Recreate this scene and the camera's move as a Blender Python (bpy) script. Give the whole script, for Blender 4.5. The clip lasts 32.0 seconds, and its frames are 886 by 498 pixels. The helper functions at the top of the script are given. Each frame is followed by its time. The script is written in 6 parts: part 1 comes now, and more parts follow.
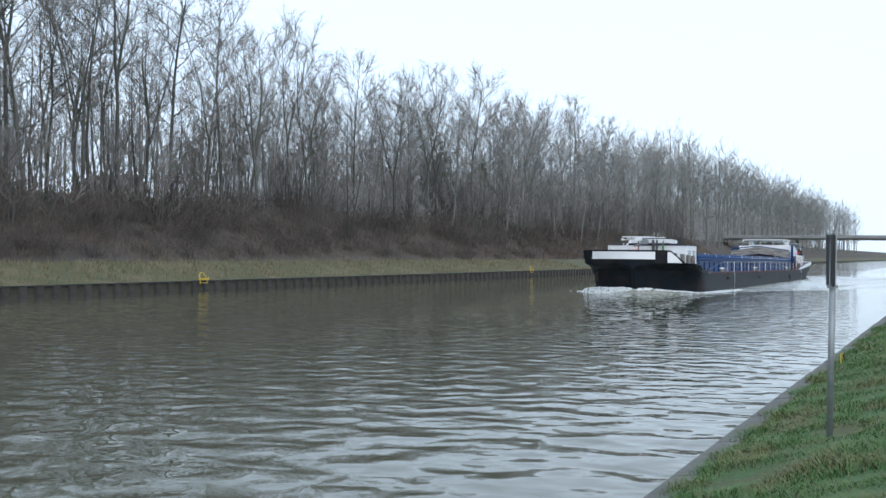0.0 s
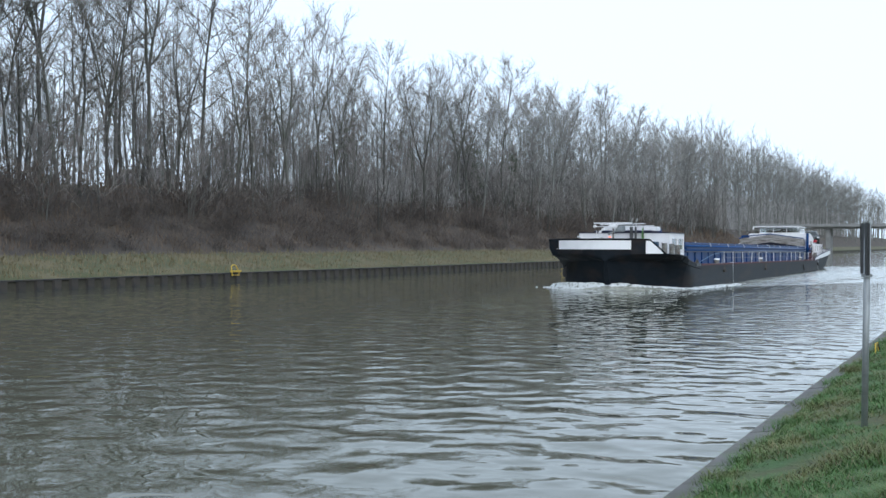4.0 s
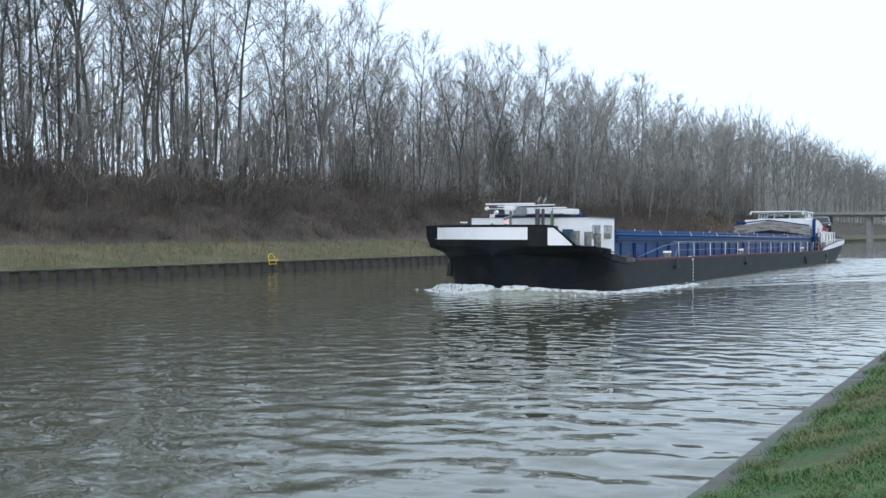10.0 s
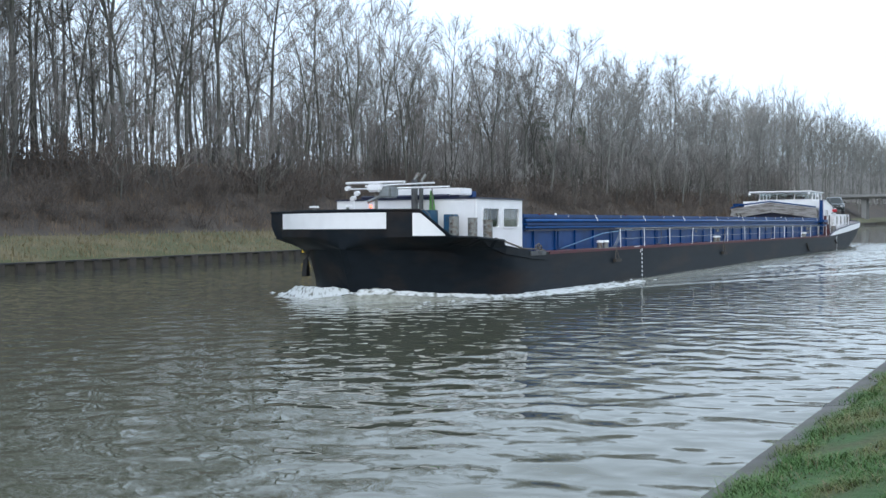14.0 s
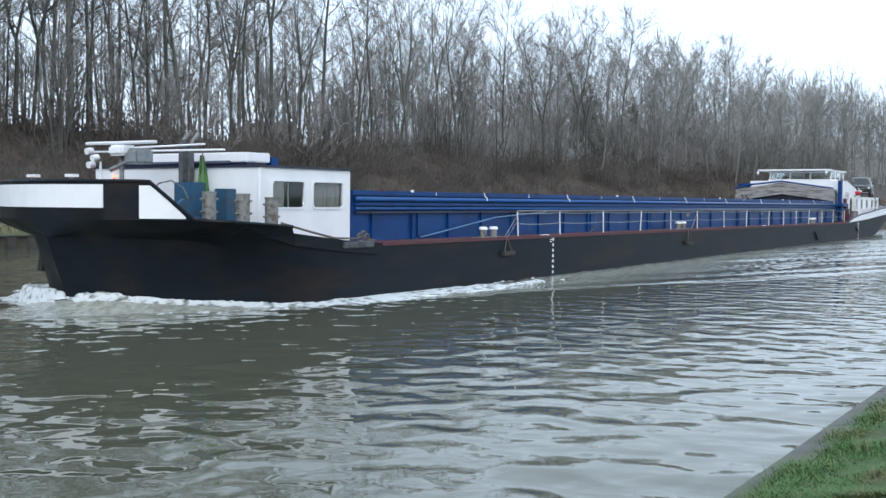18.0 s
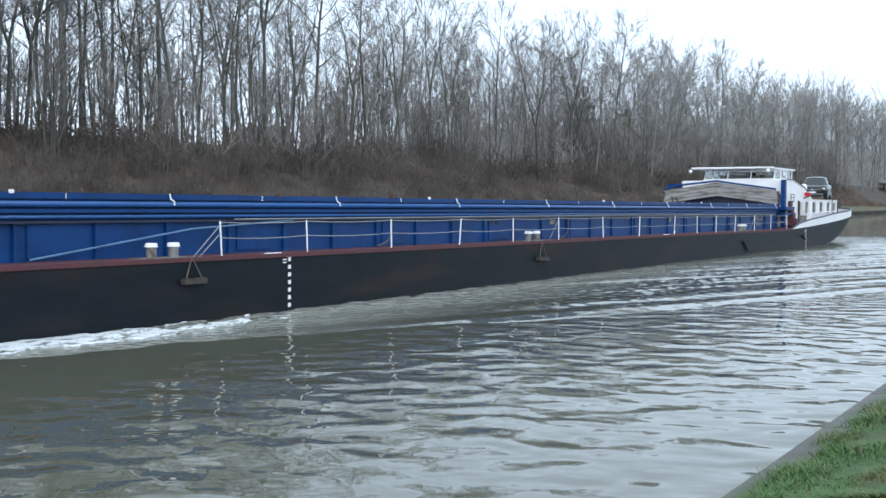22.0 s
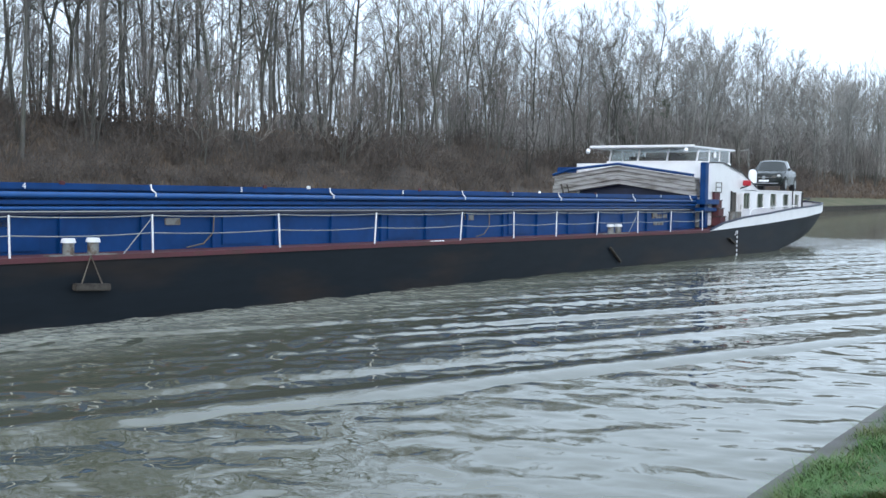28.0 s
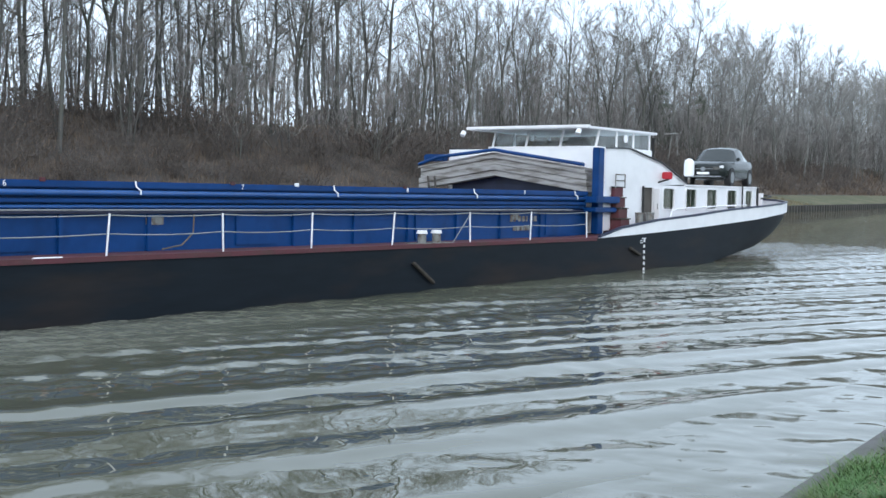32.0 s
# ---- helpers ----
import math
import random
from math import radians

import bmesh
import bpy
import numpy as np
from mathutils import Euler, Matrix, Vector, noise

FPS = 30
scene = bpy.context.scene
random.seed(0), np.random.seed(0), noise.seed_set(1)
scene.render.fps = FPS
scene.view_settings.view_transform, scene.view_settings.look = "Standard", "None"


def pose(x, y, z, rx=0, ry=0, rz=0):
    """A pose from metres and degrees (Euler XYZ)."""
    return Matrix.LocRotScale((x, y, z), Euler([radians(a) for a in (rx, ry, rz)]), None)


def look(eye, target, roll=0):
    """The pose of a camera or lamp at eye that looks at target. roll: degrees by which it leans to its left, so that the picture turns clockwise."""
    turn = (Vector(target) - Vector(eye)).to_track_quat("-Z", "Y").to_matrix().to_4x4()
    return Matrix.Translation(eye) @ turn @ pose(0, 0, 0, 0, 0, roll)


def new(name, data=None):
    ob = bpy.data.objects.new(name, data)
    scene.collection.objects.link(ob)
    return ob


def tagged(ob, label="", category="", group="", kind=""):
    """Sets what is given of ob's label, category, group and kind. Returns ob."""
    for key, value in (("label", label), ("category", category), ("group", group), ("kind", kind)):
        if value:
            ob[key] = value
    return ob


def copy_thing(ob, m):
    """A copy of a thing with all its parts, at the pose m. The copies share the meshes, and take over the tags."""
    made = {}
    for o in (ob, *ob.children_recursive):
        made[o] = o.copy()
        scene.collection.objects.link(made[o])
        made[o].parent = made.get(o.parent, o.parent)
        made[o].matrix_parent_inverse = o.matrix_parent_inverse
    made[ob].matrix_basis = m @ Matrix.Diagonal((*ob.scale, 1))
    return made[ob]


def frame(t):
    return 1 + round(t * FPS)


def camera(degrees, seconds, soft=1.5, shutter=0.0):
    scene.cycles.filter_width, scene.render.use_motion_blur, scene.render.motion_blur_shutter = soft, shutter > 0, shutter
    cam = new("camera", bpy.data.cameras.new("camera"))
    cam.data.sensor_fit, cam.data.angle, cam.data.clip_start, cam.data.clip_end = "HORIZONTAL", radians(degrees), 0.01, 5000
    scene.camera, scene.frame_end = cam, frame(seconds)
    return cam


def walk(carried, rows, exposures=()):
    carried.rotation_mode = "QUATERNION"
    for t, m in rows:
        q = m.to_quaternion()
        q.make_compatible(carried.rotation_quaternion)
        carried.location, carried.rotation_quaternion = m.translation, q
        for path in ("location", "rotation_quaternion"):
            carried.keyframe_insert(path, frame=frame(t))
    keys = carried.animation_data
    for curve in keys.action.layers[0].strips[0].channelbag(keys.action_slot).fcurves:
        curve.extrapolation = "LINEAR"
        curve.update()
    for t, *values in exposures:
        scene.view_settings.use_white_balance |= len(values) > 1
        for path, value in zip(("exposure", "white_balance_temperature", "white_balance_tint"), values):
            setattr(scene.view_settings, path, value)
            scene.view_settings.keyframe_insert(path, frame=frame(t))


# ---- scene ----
import collections

cam = camera(41.0, 32.0, soft=1.5)
PATH = (
    (0.0, pose(0, 0, 2.75, 90.22, -0.48, 23.70)),
    (0.5, pose(0, 0, 2.75, 90.22, -0.48, 23.70)),
    (1.0, pose(0, 0, 2.75, 90.11, -0.56, 24.24)),
    (1.5, pose(0, 0, 2.75, 90.26, -0.22, 24.50)),
    (2.0, pose(0, 0, 2.75, 90.19, -0.43, 24.80)),
    (2.5, pose(0, 0, 2.75, 89.82, -0.16, 24.99)),
    (4.5, pose(0, 0, 2.75, 89.72, -0.18, 25.32)),
    (5.0, pose(0, 0, 2.75, 89.56, -0.20, 25.53)),
    (5.5, pose(0, 0, 2.75, 89.58, -0.24, 25.65)),
    (6.0, pose(0, 0, 2.75, 89.31, -0.01, 25.82)),
    (6.5, pose(0, 0, 2.75, 89.44, 0.31, 26.11)),
    (7.0, pose(0, 0, 2.75, 89.52, 0.25, 26.06)),
    (7.5, pose(0, 0, 2.75, 89.55, 0.40, 25.94)),
    (8.0, pose(0, 0, 2.75, 89.28, 0.33, 26.08)),
    (8.5, pose(0, 0, 2.75, 89.30, 0.23, 26.28)),
    (9.0, pose(0, 0, 2.75, 89.26, 0.30, 26.29)),
    (9.5, pose(0, 0, 2.75, 89.18, 0.29, 26.47)),
    (10.0, pose(0, 0, 2.75, 89.23, -0.04, 26.93)),
    (10.5, pose(0, 0, 2.75, 89.33, -0.02, 26.92)),
    (11.0, pose(0, 0, 2.75, 89.20, 0.01, 27.34)),
    (11.5, pose(0, 0, 2.75, 89.13, 0.20, 27.72)),
    (12.0, pose(0, 0, 2.75, 88.95, 0.33, 28.38)),
    (12.5, pose(0, 0, 2.75, 88.85, 0.12, 28.52)),
    (13.0, pose(0, 0, 2.75, 88.69, 0.44, 28.35)),
    (13.5, pose(0, 0, 2.75, 88.61, 0.44, 28.31)),
    (14.0, pose(0, 0, 2.75, 88.58, 0.55, 28.49)),
    (14.5, pose(0, 0, 2.75, 88.42, 0.54, 29.21)),
    (16.5, pose(0, 0, 2.75, 87.89, 0.37, 30.31)),
    (17.0, pose(0, 0, 2.75, 87.92, 0.13, 30.49)),
    (17.5, pose(0, 0, 2.75, 87.77, -0.12, 30.82)),
    (18.0, pose(0, 0, 2.75, 87.49, -0.28, 30.90)),
    (18.5, pose(0, 0, 2.75, 87.60, -0.25, 30.81)),
    (19.0, pose(0, 0, 2.75, 87.63, -0.08, 30.92)),
    (19.5, pose(0, 0, 2.75, 87.50, 0.03, 30.88)),
    (20.0, pose(0, 0, 2.75, 87.60, 0.12, 30.83)),
    (20.5, pose(0, 0, 2.75, 87.51, 0.00, 30.89)),
    (21.0, pose(0, 0, 2.75, 87.67, 0.06, 30.80)),
    (21.5, pose(0, 0, 2.75, 87.62, -0.01, 30.71)),
    (22.0, pose(0, 0, 2.75, 87.67, -0.13, 30.59)),
    (22.5, pose(0, 0, 2.75, 87.44, -0.28, 30.50)),
    (23.0, pose(0, 0, 2.75, 87.39, -0.04, 30.40)),
    (23.5, pose(0, 0, 2.75, 87.44, -0.08, 30.85)),
    (24.0, pose(0, 0, 2.75, 87.36, -0.26, 31.22)),
    (24.5, pose(0, 0, 2.75, 87.20, -0.16, 31.38)),
    (25.0, pose(0, 0, 2.75, 87.26, -0.30, 31.77)),
    (25.5, pose(0, 0, 2.75, 87.12, -0.53, 31.82)),
    (27.5, pose(0, 0, 2.75, 87.00, -0.61, 32.17)),
    (28.0, pose(0, 0, 2.75, 87.12, -0.65, 32.34)),
    (28.5, pose(0, 0, 2.75, 87.09, -0.30, 32.42)),
    (29.0, pose(0, 0, 2.75, 87.23, -0.20, 32.47)),
    (29.5, pose(0, 0, 2.75, 87.22, -0.16, 32.63)),
    (30.0, pose(0, 0, 2.75, 87.16, -0.13, 32.89)),
    (30.5, pose(0, 0, 2.75, 87.09, -0.26, 32.90)),
    (31.0, pose(0, 0, 2.75, 87.10, -0.35, 33.22)),
    (31.5, pose(0, 0, 2.75, 86.77, -0.82, 33.56)),
    (32.0, pose(0, 0, 2.75, 86.89, -0.92, 33.97)),
)
walk(cam, PATH, exposures=((0, 0.0), (8, 0.02), (14, 0.1), (18, 0.22), (22, 0.3), (32, 0.33)))

# the barge's way: seconds, x, y and heading of its stern
BARGE_WAY = ((0, -17.55, 100.99, 0.48), (2, -17.55, 93.99, 0.56), (4, -17.56, 86.97, 0.59), (6, -17.58, 79.94, 0.57), (8, -17.61, 72.89, 0.51), (10, -17.65, 65.84, 0.40), (12, -17.70, 58.77, 0.24), (14, -17.78, 51.71, 0.03), (16, -17.87, 44.64, -0.22), (18, -17.99, 37.57, -0.52), (20, -18.13, 30.50, -0.87), (22, -18.30, 23.43, -1.26), (24, -18.50, 16.37, -1.70), (26, -18.74, 9.32, -2.19), (28, -19.00, 2.28, -2.72), (30, -19.31, -4.75, -3.31), (32, -19.65, -11.76, -3.94))

# ---- world and light: a bright overcast winter day ----
world = bpy.data.worlds.new("overcast")
scene.world = world
world.use_nodes = True
wn, wl = world.node_tree.nodes, world.node_tree.links
sky = wn.new("ShaderNodeTexSky")
sky.sky_type, sky.sun_disc = "NISHITA", False
SUN_HIGH, SUN_ROUND = radians(30), radians(150)
sky.sun_elevation, sky.sun_rotation = SUN_HIGH, SUN_ROUND
sky.dust_density, sky.air_density = 4.0, 1.0
sky_gain = wn.new("ShaderNodeMixRGB")
sky_gain.blend_type = "MULTIPLY"
sky_gain.inputs[0].default_value = 1.0
sky_gain.inputs[2].default_value = (0.12, 0.12, 0.12, 1)
cloud = wn.new("ShaderNodeMixRGB")
cloud.inputs[0].default_value = 0.88
cloud.inputs[2].default_value = (0.725, 0.88, 1.065, 1)
wl.new(sky.outputs[0], sky_gain.inputs[1])
wl.new(sky_gain.outputs[0], cloud.inputs[1])
wl.new(cloud.outputs[0], wn["Background"].inputs[0])
wn["Background"].inputs[1].default_value = 1.4
sun = new("sun", bpy.data.lights.new("sun", "SUN"))
sun.data.energy, sun.data.angle, sun.data.color = 0.7, radians(40), (0.95, 0.98, 1.0)
sun.matrix_world = look((0, 0, 0), (-math.sin(SUN_ROUND), -math.cos(SUN_ROUND), -math.tan(SUN_HIGH)))


# ---- materials ----
def mat(name, colour, rough=0.7, metal=0.0, spots=0.25, scale=3.0, bump=0.2, fine=40.0, second=None, mixlow=0.45, mixhigh=0.65, stretch=None, per_object=0.0, spec=0.5):
    """Procedural surface: a base colour, patches of a second one, fine grain and relief."""
    m = bpy.data.materials.new(name)
    m.use_nodes = True
    n, l = m.node_tree.nodes, m.node_tree.links
    b = n["Principled BSDF"]
    b.inputs["Roughness"].default_value, b.inputs["Metallic"].default_value = rough, metal
    b.inputs["Specular IOR Level"].default_value = spec
    tc = n.new("ShaderNodeTexCoord")
    mp = n.new("ShaderNodeMapping")
    if stretch:
        mp.inputs["Scale"].default_value = stretch
    l.new(tc.outputs["Object"], mp.inputs[0])
    big, small = n.new("ShaderNodeTexNoise"), n.new("ShaderNodeTexNoise")
    big.inputs["Scale"].default_value, big.inputs["Detail"].default_value = scale, 6
    small.inputs["Scale"].default_value, small.inputs["Detail"].default_value = fine, 3
    l.new(mp.outputs[0], big.inputs[0])
    l.new(mp.outputs[0], small.inputs[0])
    ramp = n.new("ShaderNodeMapRange")
    ramp.inputs[1].default_value, ramp.inputs[2].default_value = mixlow, mixhigh
    l.new(big.outputs[0], ramp.inputs[0])
    mix = n.new("ShaderNodeMixRGB")
    mix.inputs[1].default_value = (*colour, 1)
    mix.inputs[2].default_value = (*(second or [c * (1 - spots) for c in colour]), 1)
    l.new(ramp.outputs[0], mix.inputs[0])
    grain = n.new("ShaderNodeMapRange")
    grain.inputs[3].default_value, grain.inputs[4].default_value = 1 - spots * 0.6, 1 + spots * 0.6
    l.new(small.outputs[0], grain.inputs[0])
    mul = n.new("ShaderNodeVectorMath")
    mul.operation = "SCALE"
    l.new(mix.outputs[0], mul.inputs[0])
    l.new(grain.outputs[0], mul.inputs["Scale"])
    last = mul.outputs[0]
    if per_object:
        info = n.new("ShaderNodeObjectInfo")
        r = n.new("ShaderNodeMapRange")
        r.inputs[3].default_value, r.inputs[4].default_value = 1 - per_object, 1 + per_object
        l.new(info.outputs["Random"], r.inputs[0])
        mul2 = n.new("ShaderNodeVectorMath")
        mul2.operation = "SCALE"
        l.new(last, mul2.inputs[0])
        l.new(r.outputs[0], mul2.inputs["Scale"])
        last = mul2.outputs[0]
    l.new(last, b.inputs["Base Color"])
    if bump:
        bp = n.new("ShaderNodeBump")
        bp.inputs["Strength"].default_value, bp.inputs["Distance"].default_value = bump, 0.02
        l.new(small.outputs[0], bp.inputs["Height"])
        l.new(bp.outputs[0], b.inputs["Normal"])
    return m


def island_mat(name, a, b_, rough=0.8):
    """Leaves and blades: a colour between two for each loose piece."""
    m = bpy.data.materials.new(name)
    m.use_nodes = True
    n, l = m.node_tree.nodes, m.node_tree.links
    g = n.new("ShaderNodeNewGeometry")
    mix = n.new("ShaderNodeMixRGB")
    mix.inputs[1].default_value, mix.inputs[2].default_value = (*a, 1), (*b_, 1)
    l.new(g.outputs["Random Per Island"], mix.inputs[0])
    l.new(mix.outputs[0], n["Principled BSDF"].inputs["Base Color"])
    n["Principled BSDF"].inputs["Roughness"].default_value = rough
    return m


M_BARK = mat("bark", (0.112, 0.109, 0.102), 0.9, spots=0.35, scale=0.8, bump=0.5, fine=9, second=(0.088, 0.095, 0.075), per_object=0.3, spec=0.2)
M_TWIG = mat("twigs", (0.24, 0.222, 0.21), 0.9, spots=0.2, scale=0.5, bump=0, fine=6, per_object=0.25)
# lighter copies of bark and twigs, with distance haze put into the colour
M_HAZEBARK = mat("hazed_bark", (0.21, 0.208, 0.2), 0.9, spots=0.3, scale=0.8, bump=0.4, fine=9, second=(0.16, 0.168, 0.15), per_object=0.2, spec=0.2)
M_HAZETWIG = mat("hazed_twigs", (0.36, 0.345, 0.335), 0.9, spots=0.2, scale=0.5, bump=0, fine=6, per_object=0.2)
M_EVER = island_mat("evergreen_leaves", (0.035, 0.052, 0.03), (0.075, 0.09, 0.055), 0.6)
M_BRAMBLE = mat("bramble_stems", (0.118, 0.102, 0.092), 0.9, spots=0.3, scale=1.5, bump=0, fine=8, per_object=0.35)
M_BROWNLEAF = island_mat("withered_leaves", (0.12, 0.085, 0.064), (0.21, 0.15, 0.115))
M_LITTER = mat("leaf_litter", (0.064, 0.054, 0.047), 0.95, spots=0.5, scale=0.35, bump=0.8, fine=6, second=(0.10, 0.076, 0.058))
M_FARGRASS = mat("winter_grass", (0.085, 0.09, 0.042), 0.95, spots=0.5, scale=0.3, bump=1.0, fine=4, second=(0.14, 0.12, 0.07))
M_GRASS = mat("bank_turf", (0.045, 0.10, 0.028), 0.95, spots=0.55, scale=1.1, bump=1.0, fine=14, second=(0.068, 0.074, 0.03), mixlow=0.46, mixhigh=0.63)
M_BLADE = mat("grass_blades", (0.07, 0.15, 0.04), 0.6, spots=0.5, scale=1.1, bump=0, fine=9, second=(0.145, 0.145, 0.055), mixlow=0.47, mixhigh=0.66, spec=0.3)
M_DEADSTALK = island_mat("dead_stalks", (0.085, 0.062, 0.046), (0.20, 0.148, 0.108), 0.9)
M_DRYBLADE = island_mat("dry_grass_blades", (0.13, 0.108, 0.058), (0.24, 0.2, 0.115), 0.8)
M_MUD = mat("canal_bed", (0.05, 0.045, 0.03), 0.9)
M_CONCRETE = mat("kerb_concrete", (0.118, 0.112, 0.108), 0.8, spots=0.5, scale=2.5, bump=0.5, fine=45, second=(0.085, 0.085, 0.07), per_object=0.12)
M_PILE = mat("sheet_pile_steel", (0.021, 0.022, 0.024), 0.75, spots=0.5, scale=1.2, bump=0.3, fine=15, second=(0.05, 0.042, 0.034), per_object=0.25)
M_YELLOW = mat("yellow_paint", (0.62, 0.42, 0.05), 0.5, spots=0.25, scale=8)
M_PLAINGREY = mat("bridge_concrete", (0.27, 0.275, 0.275), 0.9, spots=0.2, scale=0.4, fine=4)
M_GALV = mat("galvanised_steel", (0.30, 0.32, 0.33), 0.5, 0.6, spots=0.25, scale=6, bump=0.1, fine=60)
M_BOARD = mat("board_back", (0.03, 0.032, 0.035), 0.6, spots=0.3)
M_HULL = mat("black_hull_paint", (0.0105, 0.0145, 0.0195), 0.5, spots=0.5, scale=0.7, bump=0.25, fine=2.5, second=(0.026, 0.0215, 0.0205), mixlow=0.5, mixhigh=0.72, stretch=(1, 0.35, 1.6), spec=0.10)
M_WHITE = mat("white_paint", (0.82, 0.82, 0.84), 0.4, spots=0.06, scale=1.5, bump=0.05, fine=12)
M_RED = mat("red_brown_deck_paint", (0.095, 0.024, 0.032), 0.7, spots=0.35, scale=1.5, bump=0.2, fine=14, second=(0.075, 0.03, 0.03))
M_BLUE = mat("blue_paint", (0.003, 0.044, 0.17), 0.45, spots=0.2, scale=1.2, bump=0.1, fine=6, second=(0.002, 0.034, 0.13), spec=0.22)
M_BLUELIGHT = mat("blue_tube_paint", (0.012, 0.085, 0.28), 0.35, spots=0.15, scale=2.5, bump=0.05)
M_TEAL = mat("faded_teal_paint", (0.012, 0.075, 0.15), 0.5, spots=0.3, scale=4, bump=0.15, fine=18, second=(0.03, 0.06, 0.09))
M_DKBLUE = mat("dark_blue_trim", (0.015, 0.02, 0.055), 0.4, spots=0.2)
M_GREYMETAL = mat("weathered_aluminium", (0.36, 0.35, 0.34), 0.55, 0.25, spots=0.35, scale=2.0, bump=0.2, fine=9, second=(0.16, 0.145, 0.13), stretch=(0.6, 1, 4))
M_STEEL = mat("worn_steel", (0.23, 0.235, 0.225), 0.55, 0.3, spots=0.45, scale=7, bump=0.2, second=(0.12, 0.085, 0.062))
M_ROPE = mat("rope", (0.14, 0.12, 0.10), 0.95, spots=0.3, scale=20)
M_WOOD = mat("worn_fender_wood", (0.06, 0.052, 0.045), 0.9, spots=0.5, scale=6)
M_BLACK = mat("black_rubber", (0.015, 0.015, 0.016), 0.7, spots=0.2)
M_FOAM = mat("foam", (0.68, 0.71, 0.72), 0.7, spots=0.3, scale=5.5, bump=1.0, fine=22, second=(0.13, 0.138, 0.112), mixlow=0.5, mixhigh=0.66, stretch=(1, 0.5, 1))
M_PALEBLUE = mat("faded_blue_pole", (0.10, 0.21, 0.36), 0.5, spots=0.3, scale=3)
M_SCUFF = mat("scuffed_dark_steel", (0.11, 0.115, 0.12), 0.6, 0.2, spots=0.5, scale=5, bump=0.3, fine=20, second=(0.05, 0.05, 0.055))
M_GREEN = mat("green_cloth", (0.2, 0.47, 0.15), 0.8, spots=0.2)
M_WIRE = mat("pale_wire", (0.3, 0.31, 0.31), 0.5, 0.3, spots=0.2)
M_CAR = mat("dark_car_paint", (0.016, 0.021, 0.021), 0.25, 0.1, spots=0.1, bump=0, spec=0.4)
M_CURTAIN = mat("pale_curtain", (0.22, 0.21, 0.195), 0.9, spots=0.25, scale=3, stretch=(8, 8, 0.3))
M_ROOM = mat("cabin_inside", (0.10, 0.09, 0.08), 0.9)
M_BRICK = mat("house_brick", (0.22, 0.18, 0.165), 0.9)
M_SLATE = mat("roof_tiles", (0.10, 0.085, 0.085), 0.8)


def glass_mat():
    m = bpy.data.materials.new("window_glass")
    m.use_nodes = True
    b = m.node_tree.nodes["Principled BSDF"]
    b.inputs["Base Color"].default_value = (0.9, 0.95, 0.95, 1)
    b.inputs["Roughness"].default_value = 0.02
    b.inputs["Transmission Weight"].default_value = 1.0
    b.inputs["IOR"].default_value = 1.3
    return m


def water_mat(name, ripple, churn=False):
    m = bpy.data.materials.new(name)
    m.use_nodes = True
    n, l = m.node_tree.nodes, m.node_tree.links
    b = n["Principled BSDF"]
    b.inputs["Base Color"].default_value = (0.09, 0.092, 0.064, 1)
    b.inputs["Roughness"].default_value = 0.02
    b.inputs["IOR"].default_value = 1.33
    tc = n.new("ShaderNodeTexCoord")
    last = None
    for scale, detail, high in ((1.5, 0.0, ripple), (3.6, 0.0, ripple * 0.16)):
        a, bp = n.new("ShaderNodeTexNoise"), n.new("ShaderNodeBump")
        a.inputs["Scale"].default_value, a.inputs["Detail"].default_value = scale, detail
        a.inputs["Distortion"].default_value = 0.4
        bp.inputs["Strength"].default_value, bp.inputs["Distance"].default_value = 1.0, high
        l.new(tc.outputs["Object"], a.inputs[0])
        l.new(a.outputs[0], bp.inputs["Height"])
        if last:
            l.new(last.outputs[0], bp.inputs["Normal"])
        last = bp
    if churn:
        # rougher water close to the hull's side
        a, bp, xyz, near = n.new("ShaderNodeTexNoise"), n.new("ShaderNodeBump"), n.new("ShaderNodeSeparateXYZ"), n.new("ShaderNodeMapRange")
        a.inputs["Scale"].default_value, a.inputs["Detail"].default_value = 5.0, 2
        near.inputs[1].default_value, near.inputs[2].default_value = 5.5, 0.5
        bp.inputs["Distance"].default_value = 0.05
        l.new(tc.outputs["Object"], a.inputs[0])
        l.new(tc.outputs["Object"], xyz.inputs[0])
        l.new(xyz.outputs["X"], near.inputs[0])
        l.new(near.outputs[0], bp.inputs["Strength"])
        l.new(a.outputs[0], bp.inputs["Height"])
        l.new(last.outputs[0], bp.inputs["Normal"])
        last = bp
        # water full of small bubbles along the forward part of the hull
        beside, along, both, patch, tint = n.new("ShaderNodeMapRange"), n.new("ShaderNodeMapRange"), n.new("ShaderNodeMath"), n.new("ShaderNodeMath"), n.new("ShaderNodeMixRGB")
        beside.inputs[1].default_value, beside.inputs[2].default_value = 4.2, 1.2
        along.inputs[1].default_value, along.inputs[2].default_value = 34.0, 6.0
        both.operation = patch.operation = "MULTIPLY"
        l.new(xyz.outputs["X"], beside.inputs[0])
        l.new(xyz.outputs["Y"], along.inputs[0])
        l.new(beside.outputs[0], both.inputs[0])
        l.new(along.outputs[0], both.inputs[1])
        l.new(both.outputs[0], patch.inputs[0])
        l.new(a.outputs[0], patch.inputs[1])
        tint.inputs[1].default_value, tint.inputs[2].default_value = (0.09, 0.092, 0.064, 1), (0.62, 0.63, 0.57, 1)
        l.new(patch.outputs[0], tint.inputs[0])
        l.new(tint.outputs[0], b.inputs["Base Color"])
    l.new(last.outputs[0], b.inputs["Normal"])
    return m


